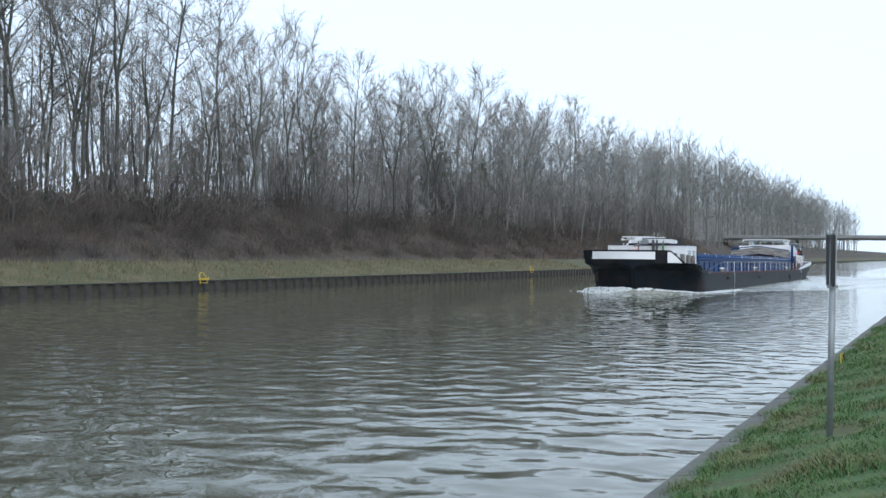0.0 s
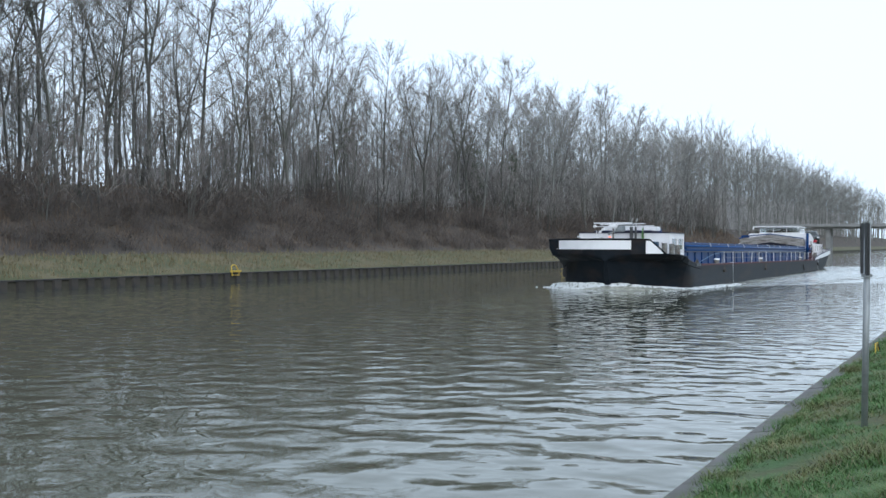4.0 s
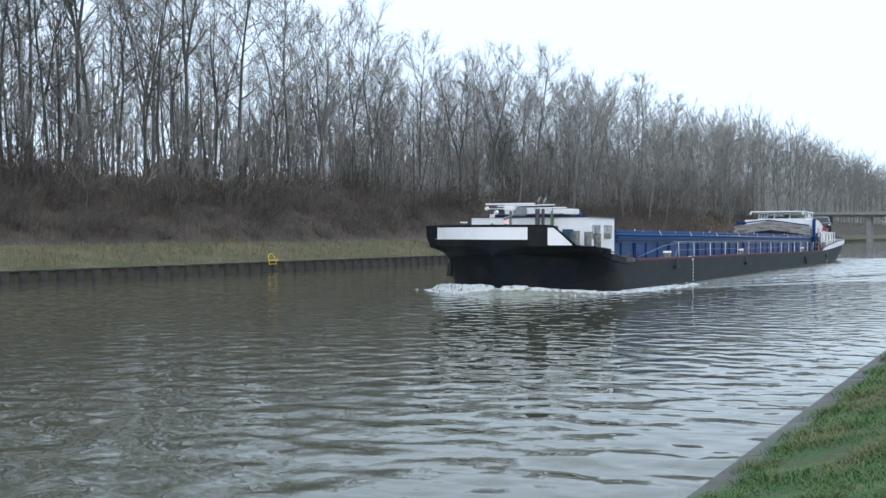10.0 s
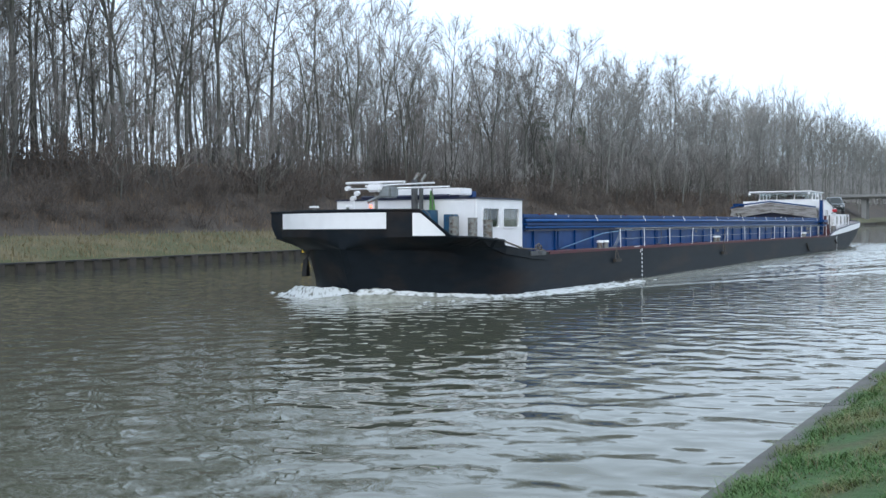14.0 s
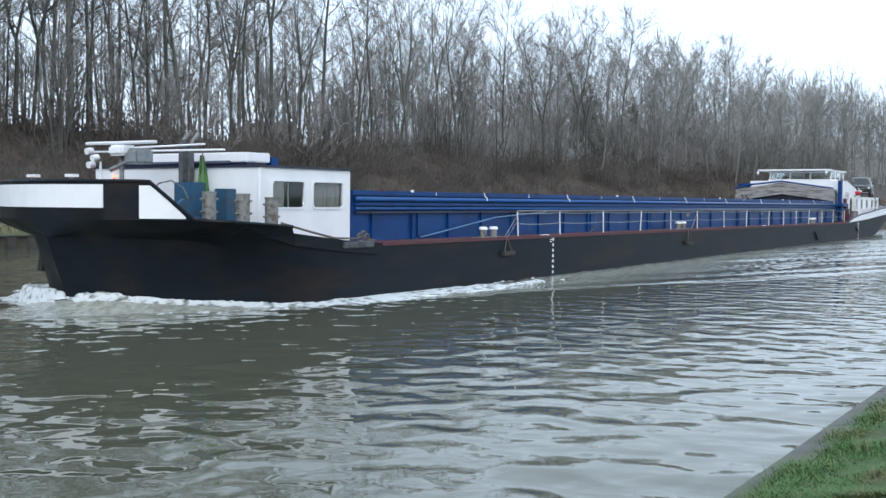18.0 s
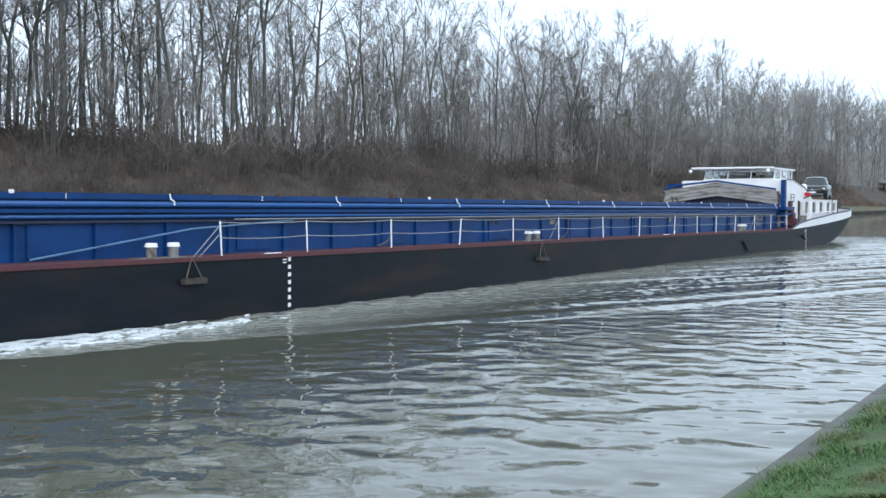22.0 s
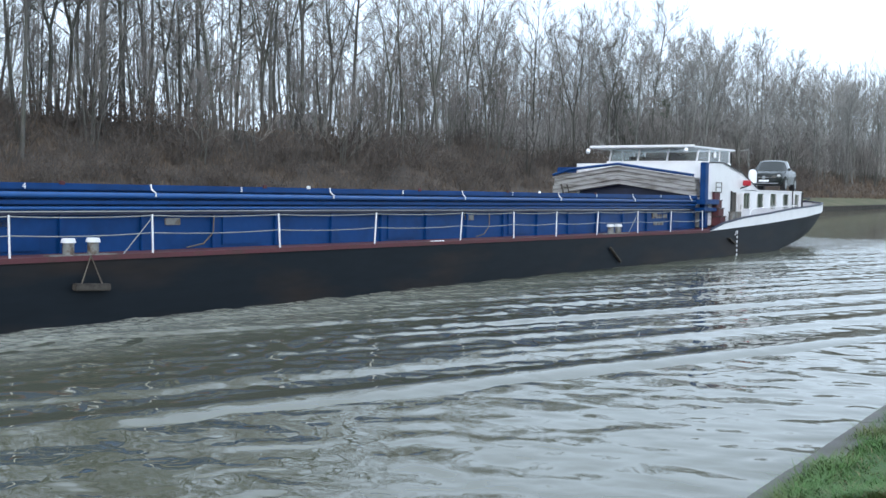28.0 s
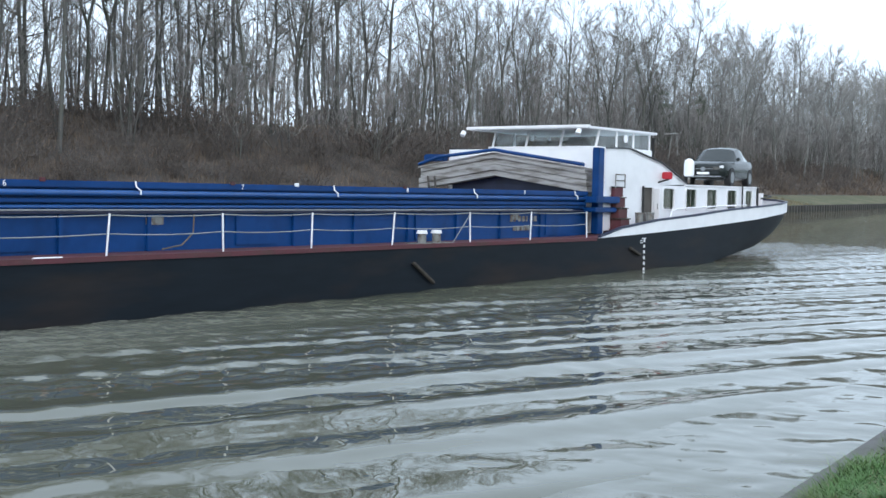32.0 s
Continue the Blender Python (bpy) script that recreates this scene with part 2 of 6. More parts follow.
M_GLASS, M_WATER, M_WASH = glass_mat(), water_mat("canal_water", 0.032), water_mat("wash_water", 0.009, True)


# ---- mesh helpers ----
def mesh_ob(name, verts, faces, material, parent=None, label="", smooth=False):
    me = bpy.data.meshes.new(name)
    me.from_pydata([tuple(v) for v in verts], [], [tuple(f) for f in faces])
    for m in material if isinstance(material, (list, tuple)) else (material,):
        me.materials.append(m)
    if smooth:
        me.polygons.foreach_set("use_smooth", [True] * len(me.polygons))
    me.update()
    ob = new(name, me)
    if parent:
        ob.parent = parent
    if label:
        ob["label"] = label
    return ob


def part(name, bm, material, parent=None, label="", smooth=False):
    """Links a bmesh as one mesh object under a thing or a part."""
    bmesh.ops.recalc_face_normals(bm, faces=bm.faces)
    me = bpy.data.meshes.new(name)
    bm.to_mesh(me)
    bm.free()
    for m in material if isinstance(material, (list, tuple)) else (material,):
        me.materials.append(m)
    if smooth:
        me.polygons.foreach_set("use_smooth", [True] * len(me.polygons))
    ob = new(name, me)
    if parent:
        ob.parent = parent
    if label:
        ob["label"] = label
    return ob


def box(x0, x1, y0, y1, z0, z1, bevel=0.0, bm=None):
    own = bmesh.new()
    vs = [own.verts.new(p) for p in ((x0, y0, z0), (x1, y0, z0), (x1, y1, z0), (x0, y1, z0), (x0, y0, z1), (x1, y0, z1), (x1, y1, z1), (x0, y1, z1))]
    for f in ((3, 2, 1, 0), (4, 5, 6, 7), (0, 1, 5, 4), (1, 2, 6, 5), (2, 3, 7, 6), (3, 0, 4, 7)):
        own.faces.new([vs[i] for i in f])
    if bevel:
        bmesh.ops.bevel(own, geom=own.edges[:], offset=bevel, segments=2, affect="EDGES", clamp_overlap=True)
    return joined(bm, own)


def joined(bm, own):
    if bm is None:
        return own
    me = bpy.data.meshes.new("t")
    own.to_mesh(me)
    own.free()
    bm.from_mesh(me)
    bpy.data.meshes.remove(me)
    return bm


def rod(points, r, sides=8, bm=None, r1=None, caps=True):
    """A round bar along the points."""
    own = bmesh.new()
    pts = [Vector(p) for p in points]
    rings = []
    n = len(pts)
    for i, p in enumerate(pts):
        d = (pts[min(i + 1, n - 1)] - pts[max(i - 1, 0)]).normalized()
        a = d.orthogonal().normalized() if abs(d.z) > 0.9 else d.cross(Vector((0, 0, 1))).normalized()
        c = d.cross(a)
        rr = r if r1 is None else r + (r1 - r) * i / (n - 1)
        rings.append([own.verts.new(p + (a * math.cos(2 * math.pi * k / sides) + c * math.sin(2 * math.pi * k / sides)) * rr) for k in range(sides)])
    for q, w in zip(rings, rings[1:]):
        for k in range(sides):
            own.faces.new((q[k], q[(k + 1) % sides], w[(k + 1) % sides], w[k]))
    if caps:
        own.faces.new(rings[0][::-1])
        own.faces.new(rings[-1])
    return joined(bm, own)


def prism(outline, axis, a, b, bevel=0.0, bm=None):
    """A closed outline pushed along an axis from a to b. Outline points are the other two coordinates, in order."""
    own = bmesh.new()

    def at(p, q):
        return {"x": (q, p[0], p[1]), "y": (p[0], q, p[1]), "z": (p[0], p[1], q)}[axis]

    lo, hi = [own.verts.new(at(p, a)) for p in outline], [own.verts.new(at(p, b)) for p in outline]
    own.faces.new(lo)
    own.faces.new(hi[::-1])
    for i in range(len(lo)):
        j = (i + 1) % len(lo)
        own.faces.new((lo[i], hi[i], hi[j], lo[j]))
    bmesh.ops.recalc_face_normals(own, faces=own.faces)
    if bevel:
        bmesh.ops.bevel(own, geom=own.edges[:], offset=bevel, segments=2, affect="EDGES", clamp_overlap=True)
    return joined(bm, own)


def thing(name, label, category, m=None, group="", kind=""):
    ob = new(name)
    ob.empty_display_size = 0.2
    if m is not None:
        ob.matrix_basis = m
    return tagged(ob, label, category, group, kind)


rnd = random.Random(7)


# ---- ground, canal, banks ----
def far_shift(y):
    """The far bank drifts slowly outwards with distance."""
    return -min(max(0.0, (y - 150) * 0.03), 6.0)


def ground_z(x, y):
    """Height of the land on either bank."""
    if x > -3.0:
        h = 0.43 + (min(x, 0.6) + 2.5) * 0.285 + max(0.0, min(x - 0.6, 8)) * 0.05
    else:
        q = x - far_shift(y)
        pts = ((-2000, 8.2), (-75, 7.9), (-68, 7.5), (-58.6, 2.1), (-57.2, 1.95), (-50, 0.64))
        h = 0.64
        for (xa, za), (xb, zb) in zip(pts, pts[1:]):
            if xa <= q <= xb:
                h = za + (zb - za) * (q - xa) / (xb - xa)
    return h


def build_ground():
    xs_near = [-2.5, -2.2, -1.8, -1.4, -1.0, -0.5, 0, 0.6, 1.5, 3, 5, 9, 20, 60, 300, 1800]
    xs_far = [-1800, -500, -200, -120, -90, -80, -75, -71, -68, -66, -64, -62, -60.4, -58.6, -57.2, -56, -54.5, -53, -51.5, -50]
    ys = [-600, -200, -80, -30, 0] + [4 + i for i in range(50)] + [56 + 3 * i for i in range(60)] + [240, 260, 290, 320, 360, 400, 450, 520, 600, 750, 1000, 1500, 2500, 4000]
    verts, faces, idx = [], [], []
    cols = [("f", x) for x in xs_far] + [("bed", -49.98), ("bed", -2.52)] + [("n", x) for x in xs_near]
    for y in ys:
        for kind, x in cols:
            if kind == "f":
                xx = x + far_shift(y)
                z = ground_z(xx, y)
                if -70 < x < -51:
                    z += 0.25 * noise.noise((xx * 0.25, y * 0.15, 1)) * (1 if x < -58 else 0.4)
            elif kind == "n":
                xx, z = x, ground_z(x, y)
                if x > -2.4:
                    z += 0.05 * noise.noise((x * 0.8, y * 0.6, 5))
            else:
                xx, z = (x + far_shift(y) if x < -20 else x), -2.5
            verts.append((xx, y, z))
    n = len(cols)
    for j in range(len(ys) - 1):
        for i in range(n - 1):
            faces.append((j * n + i, j * n + i + 1, (j + 1) * n + i + 1, (j + 1) * n + i))
            x = cols[i][1]
            idx.append(1 if cols[i][0] == "f" and (x < -68 or x >= -57.2) else 2 if cols[i][0] == "f" else 0 if cols[i][0] == "n" else 3)
    nf = len(xs_far)
    for k in range(len(idx)):
        if k % (n - 1) in (nf - 1, nf, nf + 1):
            idx[k] = 3
    ob = mesh_ob("ground", verts, faces, (M_GRASS, M_FARGRASS, M_LITTER, M_MUD))
    ob.data.polygons.foreach_set("material_index", idx)
    ob.data.polygons.foreach_set("use_smooth", [True] * len(idx))
    return tagged(ob, "grassy canal banks with a leaf-strewn brown embankment", "ground", kind="structure")


build_ground()


def build_water():
    """One sheet of rippled water; finer near the standing place."""
    xs = np.concatenate([np.linspace(-62, -30, 90), np.linspace(-29.7, -2.51, 190)])
    ys = np.concatenate([np.linspace(-80, 2, 60), np.linspace(2.2, 40, 330), np.linspace(40.3, 110, 260), np.linspace(111, 320, 200), np.linspace(325, 4000, 60)])
    X, Y = np.meshgrid(xs, ys)
    r = np.random.RandomState(3)
    Z = np.zeros_like(X)
    for k in range(44):
        lam = 0.55 * (1.03 ** k)
        th = r.normal(radians(85), 0.95)
        amp = 0.003 * lam ** 0.6
        keep = np.clip((lam - 0.35) / (0.012 * np.hypot(X, Y) + 0.02) / 6 - 0.3, 0, 1)
        gust = 0.7 + 0.5 * np.sin(X * r.uniform(0.1, 0.5) + Y * r.uniform(-0.4, 0.4) + r.uniform(0, 7))
        Z += amp * keep * gust * np.sin(2 * np.pi / lam * (X * np.cos(th) + Y * np.sin(th)) + r.uniform(0, 7) + 0.9 * np.sin(X * r.uniform(0.1, 0.6) + Y * r.uniform(0.1, 0.6) + k))
    n = len(xs)
    verts = np.stack([X.ravel(), Y.ravel(), Z.ravel()], 1)
    j, i = np.meshgrid(np.arange(len(ys) - 1), np.arange(n - 1), indexing="ij")
    q = (j * n + i).ravel()
    faces = np.stack([q, q + 1, q + n + 1, q + n], 1)
    ob = mesh_ob("water", verts.tolist(), faces.tolist(), M_WATER, smooth=True)
    return tagged(ob, "murky grey-green canal water with small ripples", "water", kind="structure")


water = build_water()


# ---- bare winter trees ----
def tube(verts, faces, pts, radii, sides):
    n0 = len(verts)
    n = len(pts)
    for i, p in enumerate(pts):
        d = (pts[min(i + 1, n - 1)] - pts[max(i - 1, 0)]).normalized()
        a = d.orthogonal().normalized()
        c = d.cross(a)
        for k in range(sides):
            w = 2 * math.pi * k / sides
            verts.append(p + (a * math.cos(w) + c * math.sin(w)) * radii[i])
    for i in range(n - 1):
        for k in range(sides):
            k2 = (k + 1) % sides
            faces.append((n0 + i * sides + k, n0 + i * sides + k2, n0 + (i + 1) * sides + k2, n0 + (i + 1) * sides + k))


def spike(verts, faces, p, tip, r):
    n0 = len(verts)
    d = (tip - p).normalized()
    a = d.orthogonal().normalized() * r
    c = d.cross(a)
    verts.extend((p + a, p - a * 0.5 + c * 0.87, p - a * 0.5 - c * 0.87, tip))
    faces.extend(((n0, n0 + 1, n0 + 3), (n0 + 1, n0 + 2, n0 + 3), (n0 + 2, n0, n0 + 3)))


def tree_meshes(seed, height, stems, spread, limbs=24, subs=7, twigs=8, first=0.28):
    """Trunk and limbs, and a crown of fine twigs."""
    r = random.Random(seed)
    tv, tf, cv, cf = [], [], [], []
    for s in range(stems):
        az = r.uniform(0, 6.28)
        lean = r.uniform(0.0, 0.05) + (0.07 * s if stems > 1 else 0)
        base = Vector((0.35 * s * math.cos(az), 0.35 * s * math.sin(az), -0.4))
        h = height * (1 - 0.12 * s) * r.uniform(0.95, 1.05)
        pts, p = [], base
        heading = Vector((math.cos(az) * lean, math.sin(az) * lean, 1)).normalized()
        n = 12
        for i in range(n + 1):
            pts.append(p.copy())
            heading = (heading + Vector((r.gauss(0, 0.035), r.gauss(0, 0.035), 0.03))).normalized()
            p = p + heading * (h + 0.4) / n
        r0 = height * r.uniform(0.0078, 0.0115) * (0.8 if s else 1)
        rad = [r0 * (1 - i / n) ** 0.85 + 0.012 + (0.12 * r0 if i == 0 else 0) for i in range(n + 1)]
        tube(tv, tf, pts, rad, 6)
        for k in range(limbs // stems + 2):
            t = first + (0.97 - first) * ((k + r.random()) / (limbs // stems + 2))
            i = min(int(t * n), n - 1)
            f = t * n - i
            start = pts[i].lerp(pts[i + 1], f)
            rs = rad[i] + (rad[i + 1] - rad[i]) * f
            L = spread * (1.05 - t) * height * 0.42 * r.uniform(0.6, 1.2) + 0.7
            az2 = r.uniform(0, 6.28)
            up = r.uniform(0.75, 1.5)
            d = Vector((math.cos(az2), math.sin(az2), up)).normalized()
            lp, q = [start], start
            for j in range(4):
                d = (d + Vector((r.gauss(0, 0.12), r.gauss(0, 0.12), 0.13))).normalized()
                q = q + d * L / 4
                lp.append(q)
            lr = [max(rs * 0.5 * (1 - j / 4.6), 0.014) for j in range(5)]
            tube(tv, tf, lp, lr, 4)
            for m in range(subs):
                u = 0.2 + 0.8 * (m + r.random()) / subs
                j = min(int(u * 4), 3)
                b = lp[j].lerp(lp[j + 1], u * 4 - j)
                dirn = (lp[j + 1] - lp[j]).normalized()
                sd = (dirn + Vector((r.gauss(0, 0.6), r.gauss(0, 0.6), r.gauss(0.15, 0.3)))).normalized()
                SL = (0.55 - 0.3 * u) * L * r.uniform(0.6, 1.2) + 0.45
                e1 = b + sd * SL * 0.5
                sd2 = (sd + Vector((r.gauss(0, 0.2), r.gauss(0, 0.2), 0.2))).normalized()
                e2 = e1 + sd2 * SL * 0.5
                tube(cv, cf, [b, e1, e2], [0.02, 0.015, 0.008], 3)
                for w in range(twigs):
                    g = (w + r.random()) / twigs
                    o = b.lerp(e1, g * 2) if g < 0.5 else e1.lerp(e2, g * 2 - 1)
                    td = (sd2 + Vector((r.gauss(0, 0.65), r.gauss(0, 0.65), r.gauss(0.2, 0.4)))).normalized()
                    spike(cv, cf, o, o + td * r.uniform(0.35, 0.95), 0.0125)
    return (tv, tf), (cv, cf)


def wood_tree(seed, height, base, wide, leaders=1, limbs=20, subs=7, shoots=6, twigs=3):
    """A tree grown in a wood: one or more leaders, limbs that rise into a rounded crown, fine twigs to its edge."""
    r = random.Random(seed)
    tv, tf, cv, cf = [], [], [], []
    mid = base + 0.5 * (1 - base)

    def reach(u):
        if u > mid:
            return wide * math.sqrt(max(0.02, 1 - ((u - mid) / (1.02 - mid)) ** 2))
        return wide * (0.45 + 0.55 * max(0.0, (u - base) / (mid - base)))

    def line(p, d, length, n, wav, lift):
        pts = [p]
        for _ in range(n):
            d = (d + Vector((r.gauss(0, wav), r.gauss(0, wav), lift))).normalized()
            p = p + d * length / n
            pts.append(p)
        return pts

    def at(pts, g):
        n = len(pts) - 1
        i = min(int(g * n), n - 1)
        return pts[i].lerp(pts[i + 1], g * n - i), (pts[i + 1] - pts[i]).normalized()

    girth = height * r.uniform(0.0068, 0.0088)
    az = r.uniform(0, 6.28)
    stems = []
    if leaders == 1:
        pts = line(Vector((0, 0, -0.4)), Vector((r.gauss(0, 0.03), r.gauss(0, 0.03), 1)).normalized(), height * 0.96, 11, 0.035, 0.03)
        rad = [girth * (1 - k / 11) ** 0.8 + 0.014 for k in range(12)]
        stems.append((pts, rad))
    else:
        split = base + r.uniform(-0.04, 0.08)
        low = line(Vector((0, 0, -0.4)), Vector((r.gauss(0, 0.04), r.gauss(0, 0.04), 1)).normalized(), height * split, 5, 0.03, 0.02)
        tube(tv, tf, low, [girth * (1 - 0.06 * k) for k in range(6)], 7)
        for q in range(leaders):
            a = az + 6.28 * q / leaders + r.uniform(-0.5, 0.5)
            out = r.uniform(0.14, 0.3)
            pts = line(low[-1] if q < 2 else low[-2], Vector((math.cos(a) * out, math.sin(a) * out, 1)).normalized(), height * (0.97 - split) * r.uniform(0.85, 1.02), 8, 0.05, 0.03)
            rad = [girth * 0.66 * (1 - k / 8) ** 0.85 + 0.013 for k in range(9)]
            stems.append((pts, rad))
    for pts, rad in stems:
        tube(tv, tf, pts, rad, 6)
        count = limbs // len(stems) + 1
        for k in range(count):
            if leaders == 1:
                g = base + (0.985 - base) * ((k + r.random()) / count) ** 0.9
            else:
                g = 0.03 + 0.95 * (k + r.random()) / count
            start, along = at(pts, g)
            u = start.z / height
            az += 2.4 + r.uniform(-0.5, 0.5)
            side = Vector((math.cos(az), math.sin(az), 0))
            tilt = 0.5 + 0.85 * (1 - u) + r.uniform(-0.2, 0.3)
            room = reach(min(0.98, u + 0.1)) * r.uniform(0.7, 1.08) - 0.6 * Vector((start.x, start.y, 0)).dot(side)
            L = max(0.9, min(room / max(math.sin(min(tilt, 1.3)) * 0.85, 0.3), 0.4 * height))
            L = min(L, max(0.9, (1.0 - u) * height * 1.2))
            n = len(rad) - 1
            i = min(int(g * n), n - 1)
            d = (Vector((0, 0, math.cos(tilt))) + side * math.sin(tilt)).normalized()
            lp = line(start, d, L, 4, 0.1, 0.1)
            tube(tv, tf, lp, [max(rad[i] * 0.56 * (1 - q / 4.8), 0.018) for q in range(5)], 4)
            for m in range(subs):
                h = 0.22 + 0.78 * (m + r.random()) / subs
                o, dirn = at(lp, h)
                turn = dirn.orthogonal().normalized()
                turn.rotate(Matrix.Rotation(r.uniform(0, 6.28), 3, dirn))
                sd = (dirn + turn * r.uniform(0.45, 1.15) + Vector((0, 0, 0.1))).normalized()
                sl = L * 0.36 * (1.25 - 0.7 * h) * r.uniform(0.7, 1.2) + 0.45
                sp = line(o, sd, sl, 2, 0.12, 0.06)
                tube(tv, tf, sp, [0.03, 0.02, 0.01], 3)
                for w in range(shoots):
                    b, bd = at(sp, 0.15 + 0.85 * (w + r.random()) / shoots)
                    td = (bd + Vector((r.gauss(0, 0.6), r.gauss(0, 0.6), r.gauss(0.08, 0.45)))).normalized()
                    tip = b + td * r.uniform(0.4, 1.0)
                    spike(cv, cf, b, tip, 0.0115)
                    for _ in range(twigs):
                        e = b.lerp(tip, r.uniform(0.15, 0.95))
                        ed = (td + Vector((r.gauss(0, 0.7), r.gauss(0, 0.7), r.gauss(0.0, 0.5)))).normalized()
                        spike(cv, cf, e, e + ed * r.uniform(0.2, 0.52), 0.0088)
    return (tv, tf), (cv, cf)


TREE_KINDS = []


def tree_kind(name, label, group, meshes, bark=None, twig=None):
    (tv, tf), (cv, cf) = meshes
    t = thing(name, label, "tree", group=group)
    trunk = mesh_ob("trunk", tv, tf, bark or M_BARK, t, smooth=True)
    crown = mesh_ob("crown", cv, cf, twig or M_TWIG, t)
    if name == "sapling":
        tagged(trunk, kind="stuff")
    tagged(crown, kind="stuff")
    return t


def put(kinds, used, k, m, s):
    if not used[k]:
        ob, used[k] = kinds[k], True
        ob.matrix_basis = m
    else:
        ob = copy_thing(kinds[k], m)
    ob.scale = (s, s, s)


def place_trees():
    for seed, h, base, wide, lead in ((31, 20, 0.36, 4.1, 2), (32, 21, 0.34, 3.3, 1), (33, 18.5, 0.28, 4.2, 3), (34, 21, 0.38, 3.2, 2), (35, 20, 0.26, 4.5, 1), (36, 20, 0.25, 3.0, 2), (37, 20, 0.42, 2.8, 1), (38, 19, 0.3, 3.4, 3)):
        label = "tall leafless tree with a rounded crown of fine twigs" if wide > 3.5 else "slender leafless tree with dark grey-brown bark"
        TREE_KINDS.append(tree_kind("bare_tree", label, "bare trees on the far embankment", wood_tree(seed, h, base, wide, lead)))
    # kinds for further off, their colour lightened in place of haze
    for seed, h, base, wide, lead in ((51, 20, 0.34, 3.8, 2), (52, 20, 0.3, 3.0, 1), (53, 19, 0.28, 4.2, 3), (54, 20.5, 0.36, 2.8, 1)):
        TREE_KINDS.append(tree_kind("bare_tree", "leafless tree with haze put into its pale bark and twigs", "bare trees on the far embankment", wood_tree(seed, h, base, wide, lead), M_HAZEBARK, M_HAZETWIG))
    r = random.Random(5)
    used = [False] * len(TREE_KINDS)
    spots = []
    y = 37.0
    while y < 330:
        near = y < 116
        for row, (xa, xb) in enumerate(((-66.5, -62.5), (-72, -67), (-84, -74))):
            if r.random() < ((0.0, 0.14, 0.42) if near else (0.38, 0.62, 0.7))[row] or (y < 57 and row < 2 and r.random() < 0.3):
                spots.append((r.uniform(xa, xb) + far_shift(y), y + r.uniform(-1.8, 1.8)))
        y += 3.0 if y < 150 else 4.4
    for x, yy in spots[:270]:
        # paler kinds take over with distance, painting in the haze
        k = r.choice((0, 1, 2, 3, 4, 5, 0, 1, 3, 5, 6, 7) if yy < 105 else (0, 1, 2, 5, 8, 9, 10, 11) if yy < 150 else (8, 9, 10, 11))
        s = r.uniform(0.78, 1.08) * (1.07 if yy < 100 else 0.93 if yy < 165 else 1.02 if yy < 220 else 1.17)
        m = pose(x, yy, ground_z(x, yy) - 0.1, r.uniform(-3, 3), r.uniform(-3, 3), r.uniform(0, 360))
        put(TREE_KINDS, used, k, m, s)
    # the trunks that stand out along the front of the wood
    for x, yy, k, s, lean in ((-66, 58.8, 3, 1.15, 0), (-68, 62.2, 6, 1.0, 2), (-70, 66.8, 1, 1.0, 0), (-67, 66.4, 5, 0.95, 0), (-69, 71.5, 3, 1.2, -4), (-66, 72.6, 6, 0.85, -2), (-68, 78.2, 5, 1.0, 0), (-70, 82.5, 1, 1.05, 0), (-67, 82.5, 3, 1.2, -1),
                              (-69, 88.8, 7, 1.0, 0), (-66, 89.2, 1, 1.2, 0), (-68, 96.7, 5, 1.0, 0), (-70, 102.6, 6, 1.1, 0), (-67, 104.9, 7, 1.0, 0), (-69, 114.3, 0, 1.05, 0), (-66, 113.5, 5, 1.0, 0), (-68, 50.5, 1, 1.0, 0), (-68, 55.5, 5, 1.0, 0)):
        put(TREE_KINDS, used, k, pose(x, yy, ground_z(x, yy) - 0.15, lean, lean, 53 * yy), s)
    # a few broad crowns that stand above the rest
    for x, yy, k, s in ((-68, 128, 4, 0.95), (-67, 147, 0, 1.04), (-68, 166, 4, 1.15), (-69, 178, 8, 1.1), (-68, 196, 10, 1.25), (-68, 215, 8, 1.15), (-69, 236, 10, 1.27), (-70, 262, 8, 1.25), (-70, 294, 10, 1.35), (-71, 318, 8, 1.3)):
        put(TREE_KINDS, used, k, pose(x + far_shift(yy), yy, ground_z(x, yy) - 0.1, 0, 0, 77 * k + yy), s)
    # thin young growth between the trunks
    kinds = [tree_kind("sapling", "thin leafless young tree in the undergrowth", "saplings on the embankment", tree_meshes(60 + i, h, st, 1.1, 12, 5, 6, 0.12)) for i, (h, st) in enumerate(((8, 3), (6.5, 3), (10, 2)))]
    used = [False] * 3
    for i in range(290):
        yy = 38 + 290 * (i / 290) ** 1.05
        x = r.uniform(-76, -62.5) + far_shift(yy)
        put(kinds, used, i % 3, pose(x, yy, ground_z(x, yy) - 0.1, r.uniform(-6, 6), r.uniform(-6, 6), r.uniform(0, 360)), r.uniform(0.75, 1.3))


place_trees()


